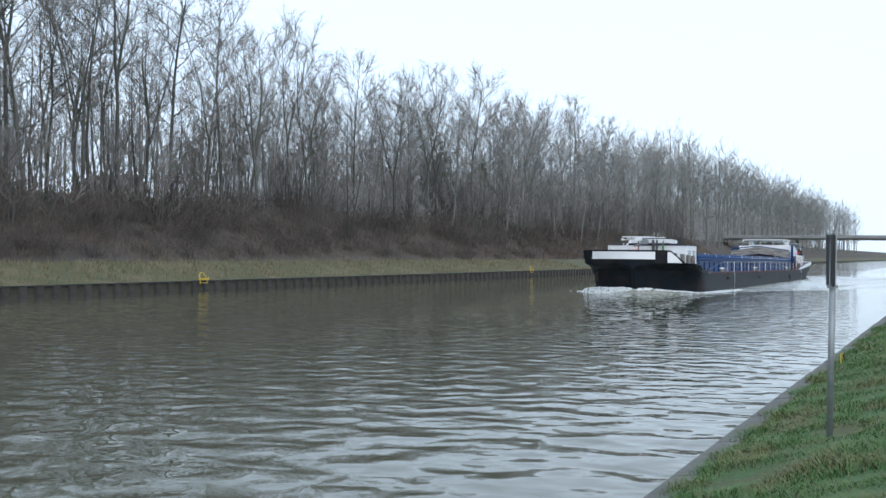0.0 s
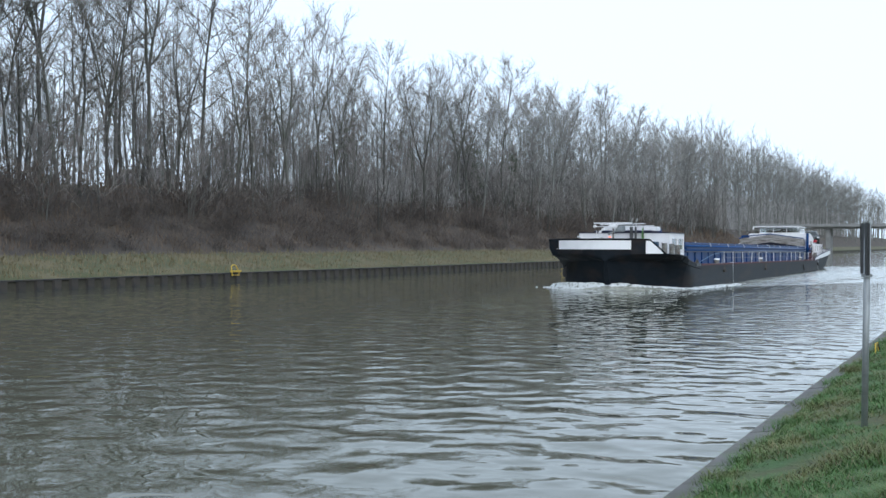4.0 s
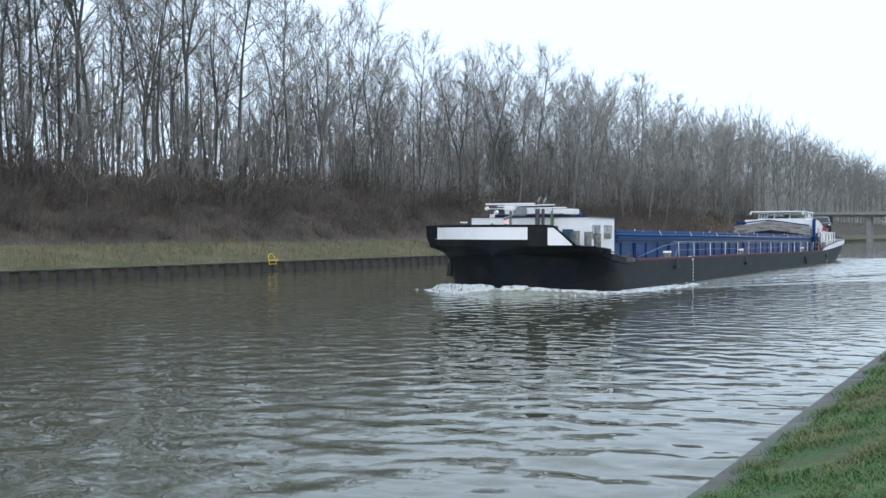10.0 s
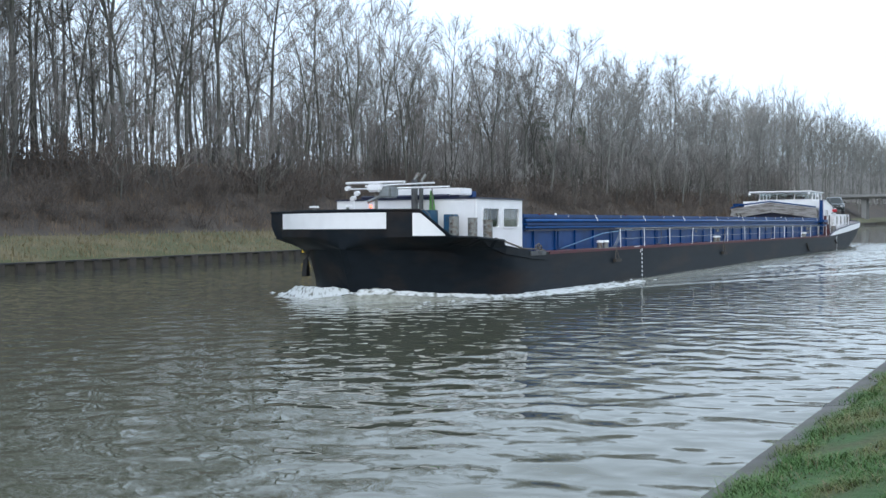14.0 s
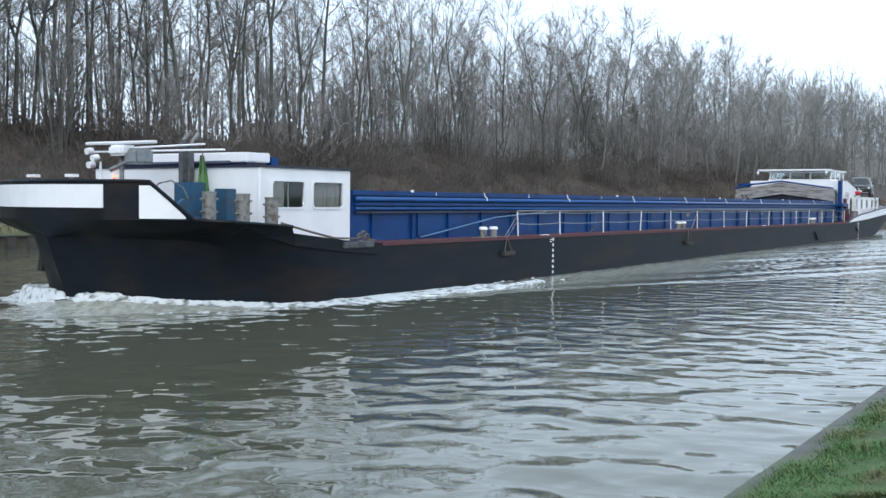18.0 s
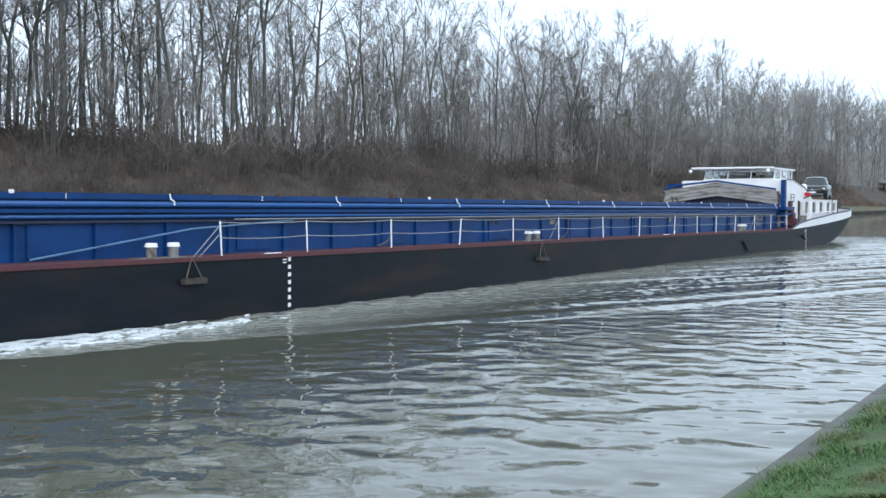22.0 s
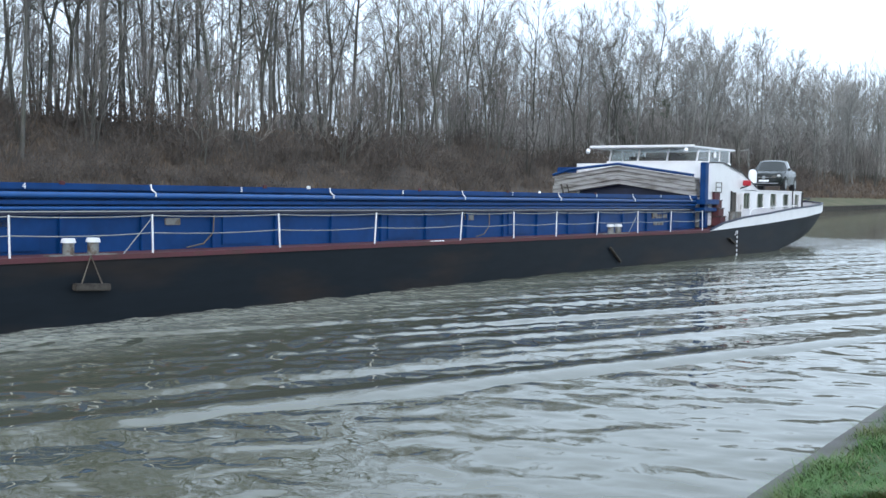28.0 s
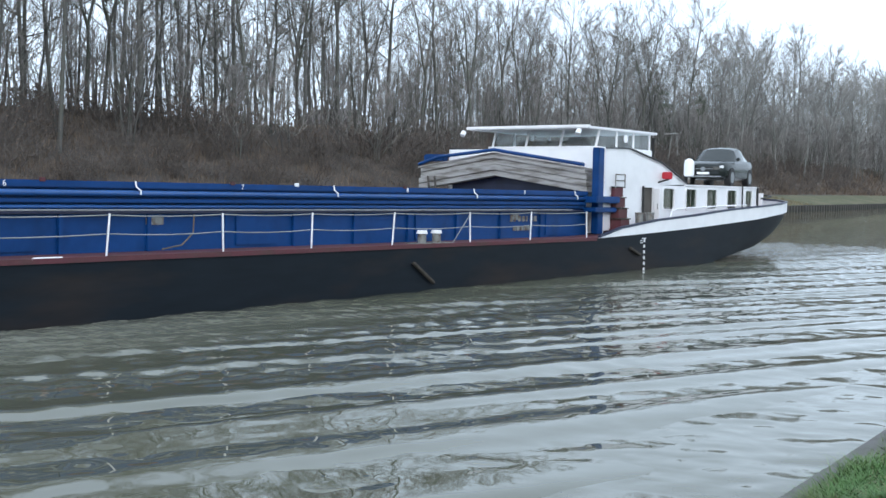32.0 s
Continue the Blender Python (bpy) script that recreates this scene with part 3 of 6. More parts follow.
def far_woods():
    """The wood further down the canal, too far to tell its trees apart."""
    r = random.Random(9)
    parts = [wood_tree(40 + i, h, 0.25, w, 1, 14, 5, 3, 1) for i, (h, w) in enumerate(((21, 4.0), (19, 4.4), (23, 3.6)))]
    flat = []
    for (tv, tf), (cv, cf) in parts:
        v = np.array([tuple(p) for p in tv] + [tuple(p) for p in cv])
        n0 = len(tv)
        q = [f if len(f) == 4 else (*f, f[-1]) for f in tf] + [tuple(i + n0 for i in (f if len(f) == 4 else (*f, f[-1]))) for f in cf]
        flat.append((v, q, len(tf)))
    V, F, kinds, n = [], [], [], 0
    spots = [(r.uniform(-95, -62), 332 + 2.6 * i + r.uniform(-2, 2)) for i in range(230)] + [(r.uniform(-84, -64), 332 + 2.6 * i + r.uniform(-2, 2)) for i in range(150)] + [(r.uniform(-122, -84), 75 + 1.1 * i + r.uniform(-2, 2)) for i in range(232)] + [(r.uniform(14, 60), 430 + 9 * i) for i in range(30)]
    for x, y in spots:
        v, f, stems = flat[r.randrange(3)]
        a, s = r.uniform(0, 6.28), r.uniform(1.15, 1.5) if y > 330 else r.uniform(0.72, 0.95)
        c, sn = math.cos(a) * s, math.sin(a) * s
        xx = x + (far_shift(y) if x < 0 else 0)
        w = np.stack([v[:, 0] * c - v[:, 1] * sn + xx, v[:, 0] * sn + v[:, 1] * c + y, v[:, 2] * s + ground_z(xx, y)], 1)
        V.append(w)
        F.extend(tuple(i + n for i in q[:3]) if q[3] == q[2] else tuple(i + n for i in q) for q in f)
        kinds += [0] * stems + [1] * (len(f) - stems)
        n += len(v)
    # both colours are lightened to stand for haze over the distant wood
    ob = mesh_ob("far_woods", np.concatenate(V).tolist(), F, (M_HAZEBARK, M_HAZETWIG))
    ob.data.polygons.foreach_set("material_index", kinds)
    tagged(ob, "distant leafless woodland along the canal", "woodland", kind="stuff")


far_woods()


def thicket():
    """Dense brush and young growth that closes the wood between the trunks further off."""
    r = random.Random(44)
    v, f = [], []
    for i in range(52000):
        y = 125 + 520 * r.random() ** 1.25
        x = r.uniform(-96, -66.5) + far_shift(y)
        high = 2.5 + 8.5 * min(1, (y - 125) / 110)
        z = ground_z(x, y) + high * r.random() ** 1.5
        p = Vector((x, y, z))
        d = Vector((r.gauss(0, 0.6), r.gauss(0, 0.6), r.uniform(0.2, 1.2))).normalized()
        spike(v, f, p, p + d * r.uniform(1.0, 2.8), 0.03 + 0.00016 * y)
    # brush coloured pale for the haze deep in the wood
    tagged(mesh_ob("thicket", v, f, M_HAZETWIG), "dense leafless brush deep in the wood, coloured pale for haze", "undergrowth", kind="stuff")


thicket()


def bush_mesh(seed, n, h, wide):
    r = random.Random(seed)
    v, f, lv, lf = [], [], [], []
    for _ in range(n):
        az, out = r.uniform(0, 6.28), r.uniform(0.05, 1.0)
        p = Vector((r.gauss(0, wide * 0.3), r.gauss(0, wide * 0.3), -0.1))
        d = Vector((math.cos(az) * out, math.sin(az) * out, 1.1)).normalized()
        pts = [p]
        L = h * r.uniform(0.5, 1.1)
        for j in range(3):
            d = (d + Vector((r.gauss(0, 0.2), r.gauss(0, 0.2), -0.1 * j))).normalized()
            p = p + d * L / 3
            pts.append(p)
        tube(v, f, pts, [0.022, 0.018, 0.013, 0.008], 3)
        for _ in range(7):
            q = pts[r.randint(0, 2)].lerp(pts[3], r.random())
            e = q + Vector((r.gauss(0, 0.35), r.gauss(0, 0.35), r.gauss(0.15, 0.3)))
            spike(v, f, q, e, 0.012)
            if r.random() < 0.6:
                c = q.lerp(e, r.random())
                a = Vector((r.gauss(0, 1), r.gauss(0, 1), r.gauss(0, 1))).normalized() * 0.05
                b = a.orthogonal().normalized() * 0.035
                n0 = len(lv)
                lv.extend((c - a, c - b, c + a, c + b, c + a.cross(b).normalized() * 0.015))
                lf.extend(((n0, n0 + 1, n0 + 4), (n0 + 1, n0 + 2, n0 + 4), (n0 + 2, n0 + 3, n0 + 4), (n0 + 3, n0, n0 + 4)))
    return (v, f), (lv, lf)


def place_bushes():
    kinds = []
    for seed, n, h, w in ((1, 36, 2.2, 1.9), (2, 42, 1.6, 2.2), (3, 32, 2.9, 1.7)):
        (v, f), (lv, lf) = bush_mesh(seed, n, h, w)
        t = thing("bramble_bush", "tangled brown leafless bramble on the embankment slope", "bush", group="brambles on the slope")
        tagged(mesh_ob("stem_tangle", v, f, M_BRAMBLE, t), kind="stuff")
        tagged(mesh_ob("leaf_litter", lv, lf, M_BROWNLEAF, t), kind="stuff")
        kinds.append(t)
    r = random.Random(21)
    for i in range(294):
        y = 36 + 210 * (i / 294) ** 1.25
        low = i % 2 == 0
        x = (r.uniform(-63, -58.5) if low else r.uniform(-69.5, -62)) + far_shift(y)
        m = pose(x, y, ground_z(x, y) - 0.05, 0, 0, r.uniform(0, 360))
        ob = kinds[i] if i < 3 else copy_thing(kinds[i % 3], m)
        ob.matrix_basis = m
        s = r.uniform(0.6, 1.2) if low else r.uniform(1.0, 1.8)
        ob.scale = (s, s, s * r.uniform(0.8, 1.1))

    # a taller shrub that has kept its rusty leaves
    m = pose(-65, 64, ground_z(-65, 64) - 0.05)
    ob = copy_thing(kinds[2], m)
    ob.scale = (2.2, 2.2, 2.0)
    tagged(ob, "tall shrub with withered rust-brown leaves", "bush")


place_bushes()


def evergreen(x, y, h, wide, seed):
    """A dark evergreen: a stem and many small leaf sprays with gaps."""
    r = random.Random(seed)
    t = thing("evergreen_tree", "dark ivy-green evergreen among the bare trunks", "tree", pose(x, y, ground_z(x, y) - 0.1), group="evergreens in the wood")
    v, f = [], []
    tube(v, f, [Vector((0, 0, 0)), Vector((0.1, 0, h * 0.5)), Vector((0, 0.1, h))], [0.16, 0.1, 0.02], 6)
    lv, lf = [], []
    for i in range(46):
        z = h * r.uniform(0.15, 1.0)
        a = r.uniform(0, 6.28)
        reach = wide * (1.1 - z / h) ** 0.6 * r.uniform(0.5, 1.1)
        p, q = Vector((0, 0, z)), Vector((math.cos(a) * reach, math.sin(a) * reach, z + r.uniform(-0.3, 0.5)))
        tube(v, f, [p, p.lerp(q, 0.5) + Vector((0, 0, 0.1)), q], [0.04, 0.025, 0.01], 3)
        for _ in range(55):
            c = p.lerp(q, r.uniform(0.2, 1.05)) + Vector((r.gauss(0, 0.3), r.gauss(0, 0.3), r.gauss(0, 0.22)))
            d = Vector((r.gauss(0, 1), r.gauss(0, 1), r.gauss(0, 0.6))).normalized() * r.uniform(0.09, 0.16)
            w = d.orthogonal().normalized() * 0.05
            n0 = len(lv)
            lv.extend((c - d, c - w, c + d, c + w, c + Vector((0, 0, 0.02))))
            lf.extend(((n0, n0 + 1, n0 + 4), (n0 + 1, n0 + 2, n0 + 4), (n0 + 2, n0 + 3, n0 + 4), (n0 + 3, n0, n0 + 4)))
    mesh_ob("trunk", v, f, M_BARK, t)
    tagged(mesh_ob("foliage", lv, lf, M_EVER, t), kind="stuff")


for spot in ((-68, 155, 9, 2.6, 3), (-69, 172, 9, 2.6, 5)):
    evergreen(*spot)


def slope_stalks():
    v, f = blades(26000, -69, -58.6, 36, 190, 0.55, 0.022, 11, 1.3, 0.8)
    v2, f2 = blades(15000, -76, -59.5, 180, 345, 0.9, 0.05, 12, 1.2, 0.8)
    n = len(v)
    v, f = v + v2, f + [tuple(i + n for i in q) for q in f2]
    tagged(mesh_ob("dead_stalks", v, f, M_DEADSTALK), "withered stalks and bracken over the slope", "undergrowth", kind="stuff")


def wood_house():
    t = thing("house", "brick house with dark gabled roof glimpsed through the trees", "house", pose(-138, 168.5, 8.1))
    part("wall", box(-5, 5, -3.4, 3.4, -0.3, 5.3), M_BRICK, t)
    part("gable", prism([(-3.4, 5.3), (3.4, 5.3), (0, 7.6)], "x", 4.6, 5.0), M_BRICK, t)
    for s in (1, -1):
        v = [(-5.4, s * 3.9, 5.0), (5.4, s * 3.9, 5.0), (5.4, 0, 7.85), (-5.4, 0, 7.85)]
        v += [(a, b, c + 0.18) for a, b, c in v]
        mesh_ob("roof_slope", v, [(0, 1, 2, 3), (7, 6, 5, 4), (0, 4, 5, 1), (1, 5, 6, 2), (2, 6, 7, 3), (3, 7, 4, 0)], M_SLATE, t)
    for y in (-1.6, 1.6):
        for z in (1.0, 3.6):
            w = part("window", box(5.0, 5.06, y - 0.6, y + 0.6, z, z + 1.3, 0.02), M_WHITE, t)
            part("pane", box(5.06, 5.08, y - 0.5, y + 0.5, z + 0.1, z + 1.2), M_CARGLASS, w)



# ---- sheet-pile quay, kerb, fixtures of the banks ----
def build_quay():
    quay = tagged(new("quay_wall"), "dark rusty corrugated sheet-pile wall of the far bank", "quay wall", kind="structure")
    p = 1.4
    prof = [(0.0, 0.0), (0.3, 0.0), (0.46, 0.36), (1.0, 0.36), (1.16, 0.0), (1.4, 0.0)]
    back = [(q[0], q[1] - 0.03) for q in prof]
    v, f = [], []
    for z in (-1.2, 0.6):
        v += [(b, a, z) for a, b in prof] + [(b - 0.0, a, z) for a, b in back]
    n = len(prof)
    for i in range(n - 1):
        f.append((i, i + 1, 2 * n + i + 1, 2 * n + i))
        f.append((n + i + 1, n + i, 3 * n + i, 3 * n + i + 1))
        f.append((2 * n + i, 2 * n + i + 1, 3 * n + i + 1, 3 * n + i))
    first = mesh_ob("sheet_pile", v, f, M_PILE, quay)
    ys = [30 + p * i for i in range(250)]
    for i, y in enumerate(ys):
        ob = first if i == 0 else new("sheet_pile", first.data)
        ob.parent = quay
        ob.location = (-50.2 + far_shift(y), y, rnd.uniform(-0.02, 0.02))
        ob.rotation_euler = (0, 0, 0.03 if 150 < y < 350 else 0)
    cv, cf = [], []
    cy = [28, 150, 200, 250, 300, 350, 400, 700, 1200, 3000]
    for y in cy:
        x = -50.0 + far_shift(y)
        cv += [(x + 0.10, y, 0.6), (x + 0.10, y, 0.68), (x - 0.3, y, 0.68), (x - 0.3, y, 0.6)]
    for i in range(len(cy) - 1):
        for k in range(4):
            cf.append((i * 4 + k, i * 4 + (k + 1) % 4, i * 4 + 4 + (k + 1) % 4, i * 4 + 4 + k))
    mesh_ob("capping_beam", cv, cf, M_PILE, quay, "flat steel capping beam")
    far = box(-60.2, -56.06, 380, 3000, -1, 0.6)
    part("far_quay_face", far, M_PILE, quay)


build_quay()


def rescue_ladder(y):
    t = thing("rescue_ladder", "yellow tubular ladder hoop at the edge of the sheet-pile wall", "ladder", pose(-49.85 + far_shift(y), y, 0.68), group="quay ladders")
    bm = rod([(0, -0.42, -0.25), (0, -0.42, 0.1), (-0.15, -0.32, 0.42), (-0.15, -0.12, 0.55), (-0.15, 0.12, 0.55), (-0.15, 0.32, 0.42), (0, 0.42, 0.1), (0, 0.42, -0.25)], 0.04)
    part("hoop", bm, M_YELLOW, t)
    part("step_plate", box(-0.05, 0.09, -0.6, 0.6, 0.02, 0.16, 0.02), M_YELLOW, t)
    for z in (-0.18,):
        part("rung", rod([(0.02, -0.42, z), (0.02, 0.42, z)], 0.03), M_YELLOW, t)


rescue_ladder(70.9)
rescue_ladder(141.5)


def build_kerb():
    kerb = tagged(new("kerb"), "weathered grey concrete kerb along the near water's edge", "kerb", kind="structure")
    bm = prism([(-2.84, -1.2), (-2.84, 0.385), (-2.82, 0.41), (-2.52, 0.45), (-2.5, -1.2)], "y", 0.01, 2.49)
    first = part("kerb_block", bm, M_CONCRETE, kerb)
    for i in range(60):
        ob = first if i == 0 else new("kerb_block", first.data)
        ob.parent = kerb
        ob.location = (rnd.uniform(-0.006, 0.006), -20 + 2.5 * i, rnd.uniform(-0.006, 0.006))
    part("kerb_run", prism([(-2.84, -1.2), (-2.84, 0.385), (-2.82, 0.41), (-2.52, 0.45), (-2.5, -1.2)], "y", 130, 3000), M_CONCRETE, kerb)


build_kerb()


def sign_post():
    t = thing("sign_post", "grey steel post with dark sign board in the grass", "sign post", pose(-1.345, 13.75, 0.74))
    part("post", rod([(0, 0, -0.3), (0.03, 0, 2.24)], 0.036, 12), M_GALV, t, smooth=True)
    b = part("board", box(-0.012, 0.012, -0.22, 0.22, -0.29, 0.29, 0.01), M_BOARD, t, "dark board with rounded edge")
    b.location, b.rotation_euler = (0.0, 0.02, 1.97), (0, 0, radians(16))
    part("clamp", rod([(0.022, 0, 1.66), (0.022, 0, 1.70)], 0.06, 12), M_GALV, t)
    part("cap", rod([(0.03, 0, 2.24), (0.03, 0, 2.27)], 0.042, 12), M_GALV, t)


sign_post()


def bank_marker():
    t = thing("edge_marker", "small yellow and black bent metal marker beside the kerb", "marker", pose(-2.35, 26.5, 0.46))
    part("bracket", rod([(0, -0.12, -0.05), (-0.02, -0.06, 0.22), (0.02, 0.0, 0.24), (0.04, 0.1, -0.05)], 0.014), M_YELLOW, t)
    part("rod", rod([(0.03, -0.02, 0.22), (0.1, 0.12, -0.05)], 0.012), M_BLACK, t)


bank_marker()


def bridge():
    t = thing("road_bridge", "pale concrete road bridge crossing the canal far away", "bridge", pose(0, 400, 0))
    part("deck", box(-160, 60, -5, 5, 8.6, 9.2, 0.1), M_PLAINGREY, t)
    part("girder", box(-160, 60, -4, 4, 8.1, 8.6), M_PLAINGREY, t)
    for x in (-62.5, -50.0, 4.0):
        z = ground_z(x, 400) if x > 0 or x < -56 else 0.7
        part("pier", prism([(x - 0.7, -3), (x + 0.7, -3), (x + 0.7, 3), (x - 0.7, 3)], "z", min(z, 1.2) - 1, 8.1, 0.1), M_PLAINGREY, t)
    for y in (-4.8, 4.8):
        part("parapet", box(-160, 60, y - 0.1, y + 0.1, 9.2, 9.6), M_PLAINGREY, t)


bridge()


def blades(n, xa, xb, ya, yb, h, w, seed, power=1.0, lean=0.5, tuft=0.7):
    r = np.random.RandomState(seed)
    x = r.uniform(xa, xb, n)
    y = ya + (yb - ya) * r.uniform(0, 1, n) ** power
    z = np.array([ground_z(a, b) for a, b in zip(x, y)]) - 0.02
    clump = np.array([noise.noise((a * 1.3, b * 1.3, 3)) for a, b in zip(x, y)])
    hh = h * r.uniform(0.5, 1.2, n) * np.clip(1 + tuft * clump * 1.3, 0.25, 2.2)
    az = r.uniform(0, 6.28, n)
    lx, ly = np.cos(az) * hh * lean * r.uniform(0.3, 1.2, n), np.sin(az) * hh * lean * r.uniform(0.3, 1.2, n)
    px, py = -np.sin(az) * w, np.cos(az) * w
    b0 = np.stack([x - px, y - py, z], 1)
    b1 = np.stack([x + px, y + py, z], 1)
    m0 = np.stack([x - px * 0.7 + lx * 0.35, y - py * 0.7 + ly * 0.35, z + hh * 0.6], 1)
    m1 = np.stack([x + px * 0.7 + lx * 0.35, y + py * 0.7 + ly * 0.35, z + hh * 0.6], 1)
    tip = np.stack([x + lx, y + ly, z + hh * 0.9], 1)
    v = np.stack([b0, b1, m0, m1, tip], 1).reshape(-1, 3)
    i = np.arange(n) * 5
    f = [(a, a + 1, a + 3, a + 2) for a in i] + [(a + 2, a + 3, a + 4) for a in i]
    return v.tolist(), f


def build_grass():
    v, f = blades(120000, -2.6, 2.2, 8.5, 42, 0.08, 0.0048, 1, 1.7, 1.8, 1.3)
    tagged(mesh_ob("grass", v, f, M_BLADE), "wet green and yellowing grass on the near bank", "grass", kind="stuff")
    v, f = blades(9000, -2.66, -2.3, 8.5, 42, 0.12, 0.005, 4, 1.5, 1.4, 1.0)
    tagged(mesh_ob("edge_grass", v, f, M_BLADE), "ragged grass hanging over the kerb", "grass", kind="stuff")
    v, f = blades(9000, -2.6, 2.2, 8.5, 34, 0.09, 0.005, 2, 1.5, 1.8, 1.2)
    tagged(mesh_ob("dead_grass", v, f, M_DRYBLADE), "straw-coloured dead blades among the turf", "grass", kind="stuff")
    v, f = blades(12000, -57.5, -50.4, 34, 170, 0.36, 0.025, 3, 1.2, 0.7)
    tagged(mesh_ob("dry_grass", v, f, M_DRYBLADE), "pale dry tufts on the far bank", "grass", kind="stuff")
    slope_stalks()


build_grass()


# ---- the barge (its own space: x to its visible side, y to the stern, z up from the water) ----
TRIM = -0.33  # it lies a little deeper at the stern
CX = -4.1     # its middle line


def curve_at(table, y):
    for (a, va), (b, vb) in zip(table, table[1:]):
        if a <= y <= b:
            return va + (vb - va) * (y - a) / (b - a)
    return table[0][1] if y < table[0][0] else table[-1][1]


DECK_HALF = ((-18.5, 0.15), (-18.45, 0.67), (-18.3, 1.35), (-18.1, 1.91), (-17.78, 2.56), (-17.5, 3.02), (-17.2, 3.55), (-17.05, 4.0), (-16.85, 4.1), (58, 4.1), (60, 3.98), (61.5, 3.6), (62.5, 3.05), (63.2, 2.2), (63.6, 1.3), (64, 0.2))
FOOT_HALF = ((-18.45, 0.12), (-18.15, 0.3), (-18, 0.85), (-17.8, 1.28), (-17.5, 1.74), (-17, 2.3), (-16.5, 2.75), (-16, 3.14), (-15.5, 3.48), (-15, 3.78), (-14.6, 3.98), (-14, 4.08), (-13, 4.1), (51, 4.1), (55, 3.98), (58, 3.6), (60, 3.2), (61.5, 2.8), (62.8, 2.0), (63.6, 1.0), (64, 0.1))
FOOT_Z = ((-18.45, 1.68), (-17.75, 0.0), (-17.5, -1.0), (50, -1.0), (52, 0.1), (54.3, 0.5), (58.8, 0.86), (63.2, 1.42), (64, 1.62))
KNUCKLE_Z = ((-18.45, 1.68), (-16.5, 1.6), (-14.5, 1.0), (-12, 0.2), (-10, -0.6))
SHEER = ((-18.5, 2.97), (-17.78, 2.95), (-17.25, 2.08), (-14.5, 1.91), (-14.45, 1.75), (-12.2, 1.52), (-10.6, 1.42), (45, 1.42), (48, 1.5), (52.3, 1.67), (57, 1.9), (59.5, 2.08), (64, 2.3))
FAR_SHEER = ((-18.5, 2.97), (-16.8, 2.94), (-16.2, 2.04), (-14.5, 1.91))   # the raised bow reaches further aft on that side
BULWARK = ((45.2, 1.44), (46.6, 1.70), (49, 1.92), (52, 2.08), (55, 2.28), (59, 2.45), (64, 2.68))


def half_at(y, z):
    """Half breadth of the hull at a height; the blunt bow spreads out above a knuckle."""
    lo, hi = curve_at(FOOT_HALF, y), curve_at(DECK_HALF, y)
    if y < -9.5:
        lo = curve_at(FOOT_HALF, y - 0.38 * min(max(1.7 - z, 0.0), 1.7))
        zk, zf = curve_at(KNUCKLE_Z, y), min(2.08, curve_at(SHEER, y))
        return lo + (hi - lo) * max(0.0, min(1.0, (z - zk) / (zf - zk))) ** curve_at(((-18.45, 0.8), (-15, 1.1), (-11, 0.8)), y)
    zb, zt = curve_at(FOOT_Z, y), curve_at(SHEER, y)
    return lo + (hi - lo) * max(0.0, min(1.0, (z - zb) / max(zt - zb, 0.05))) ** 0.62


def hull_mesh(barge):
    ys = [-18.5, -18.45, -18.38, -18.3, -18.2, -18.1, -18.0, -17.9, -17.8, -17.7, -17.6, -17.5, -17.3, -17.2, -17.05, -16.95, -16.85, -16.7, -16.4, -16.0, -15.7, -15.0, -14.5, -14.45, -13.5, -12.2, -11.5, -10.6, -9, -5, 0, 6, 12, 18, 24, 30, 36, 42, 45, 48, 49, 50, 51, 52, 52.3, 54, 55, 56, 57, 58, 58.7, 59.5, 60.3, 61.2, 61.8, 62.4, 62.8, 63.2, 63.6, 63.85, 64]
    v, f = [], []
    for y in ys:
        row = {}
        for side in (1, -1):
            zb, zt = curve_at(FOOT_Z, y), curve_at(FAR_SHEER if side < 0 and y < -14.5 else SHEER, y)
            zf = min(2.08, curve_at(SHEER, y) - 0.06)
            zk = max(zb + 0.012, min(curve_at(KNUCKLE_Z, y) if y < -9.5 else zb + 0.5 * (zf - zb), zf - 0.1))
            zs = [zb + (zk - zb) * q for q in (0, 0.3, 0.65, 1)] + [zk + (zf - zk) * q for q in (0.2, 0.45, 0.7, 1)] + [zf + (zt - zf) * q for q in (0.5, 1)]
            row[side] = [(half_at(y, z), z) for z in zs]
        v += [(CX + h, y, z) for h, z in row[1]] + [(CX - h, y, z) for h, z in reversed(row[-1])]
    n = 20
    for i in range(len(ys) - 1):
        for k in range(n - 1):
            f.append((i * n + k, (i + 1) * n + k, (i + 1) * n + k + 1, i * n + k + 1))
        f.append((i * n + n - 1, (i + 1) * n + n - 1, (i + 1) * n, i * n))
    f.append(tuple(range(n)))
    f.append(tuple((len(ys) - 1) * n + k for k in reversed(range(n))))
    hull = mesh_ob("hull", v, f, M_HULL, barge, "black riveted steel hull with scuffs", smooth=True)
    hull.data.set_sharp_from_angle(angle=radians(38))
    # inner face of the raised bow
    dv, df = [], []
    dys = [-18.2, -17.5, -16.95, -15.5, -14.4, -12.2, -10.6, 0, 20, 45, 48, 52.3, 57, 59.5, 61.5, 62.8, 63.5]
    for y in dys:
        z = min(curve_at(SHEER, y) + 0.012, 1.9 if y < -10 else 9)
        h = curve_at(DECK_HALF, y) - 0.03
        if y < -14:
            h = half_at(y, z) - 0.05
        dv += [(CX + h, y, z), (CX - h, y, z)]
    for i in range(len(dys) - 1):
        df.append((2 * i, 2 * i + 2, 2 * i + 3, 2 * i + 1))
    deck = mesh_ob("deck", dv, df, M_RED, barge, "red-brown painted deck")
    return hull


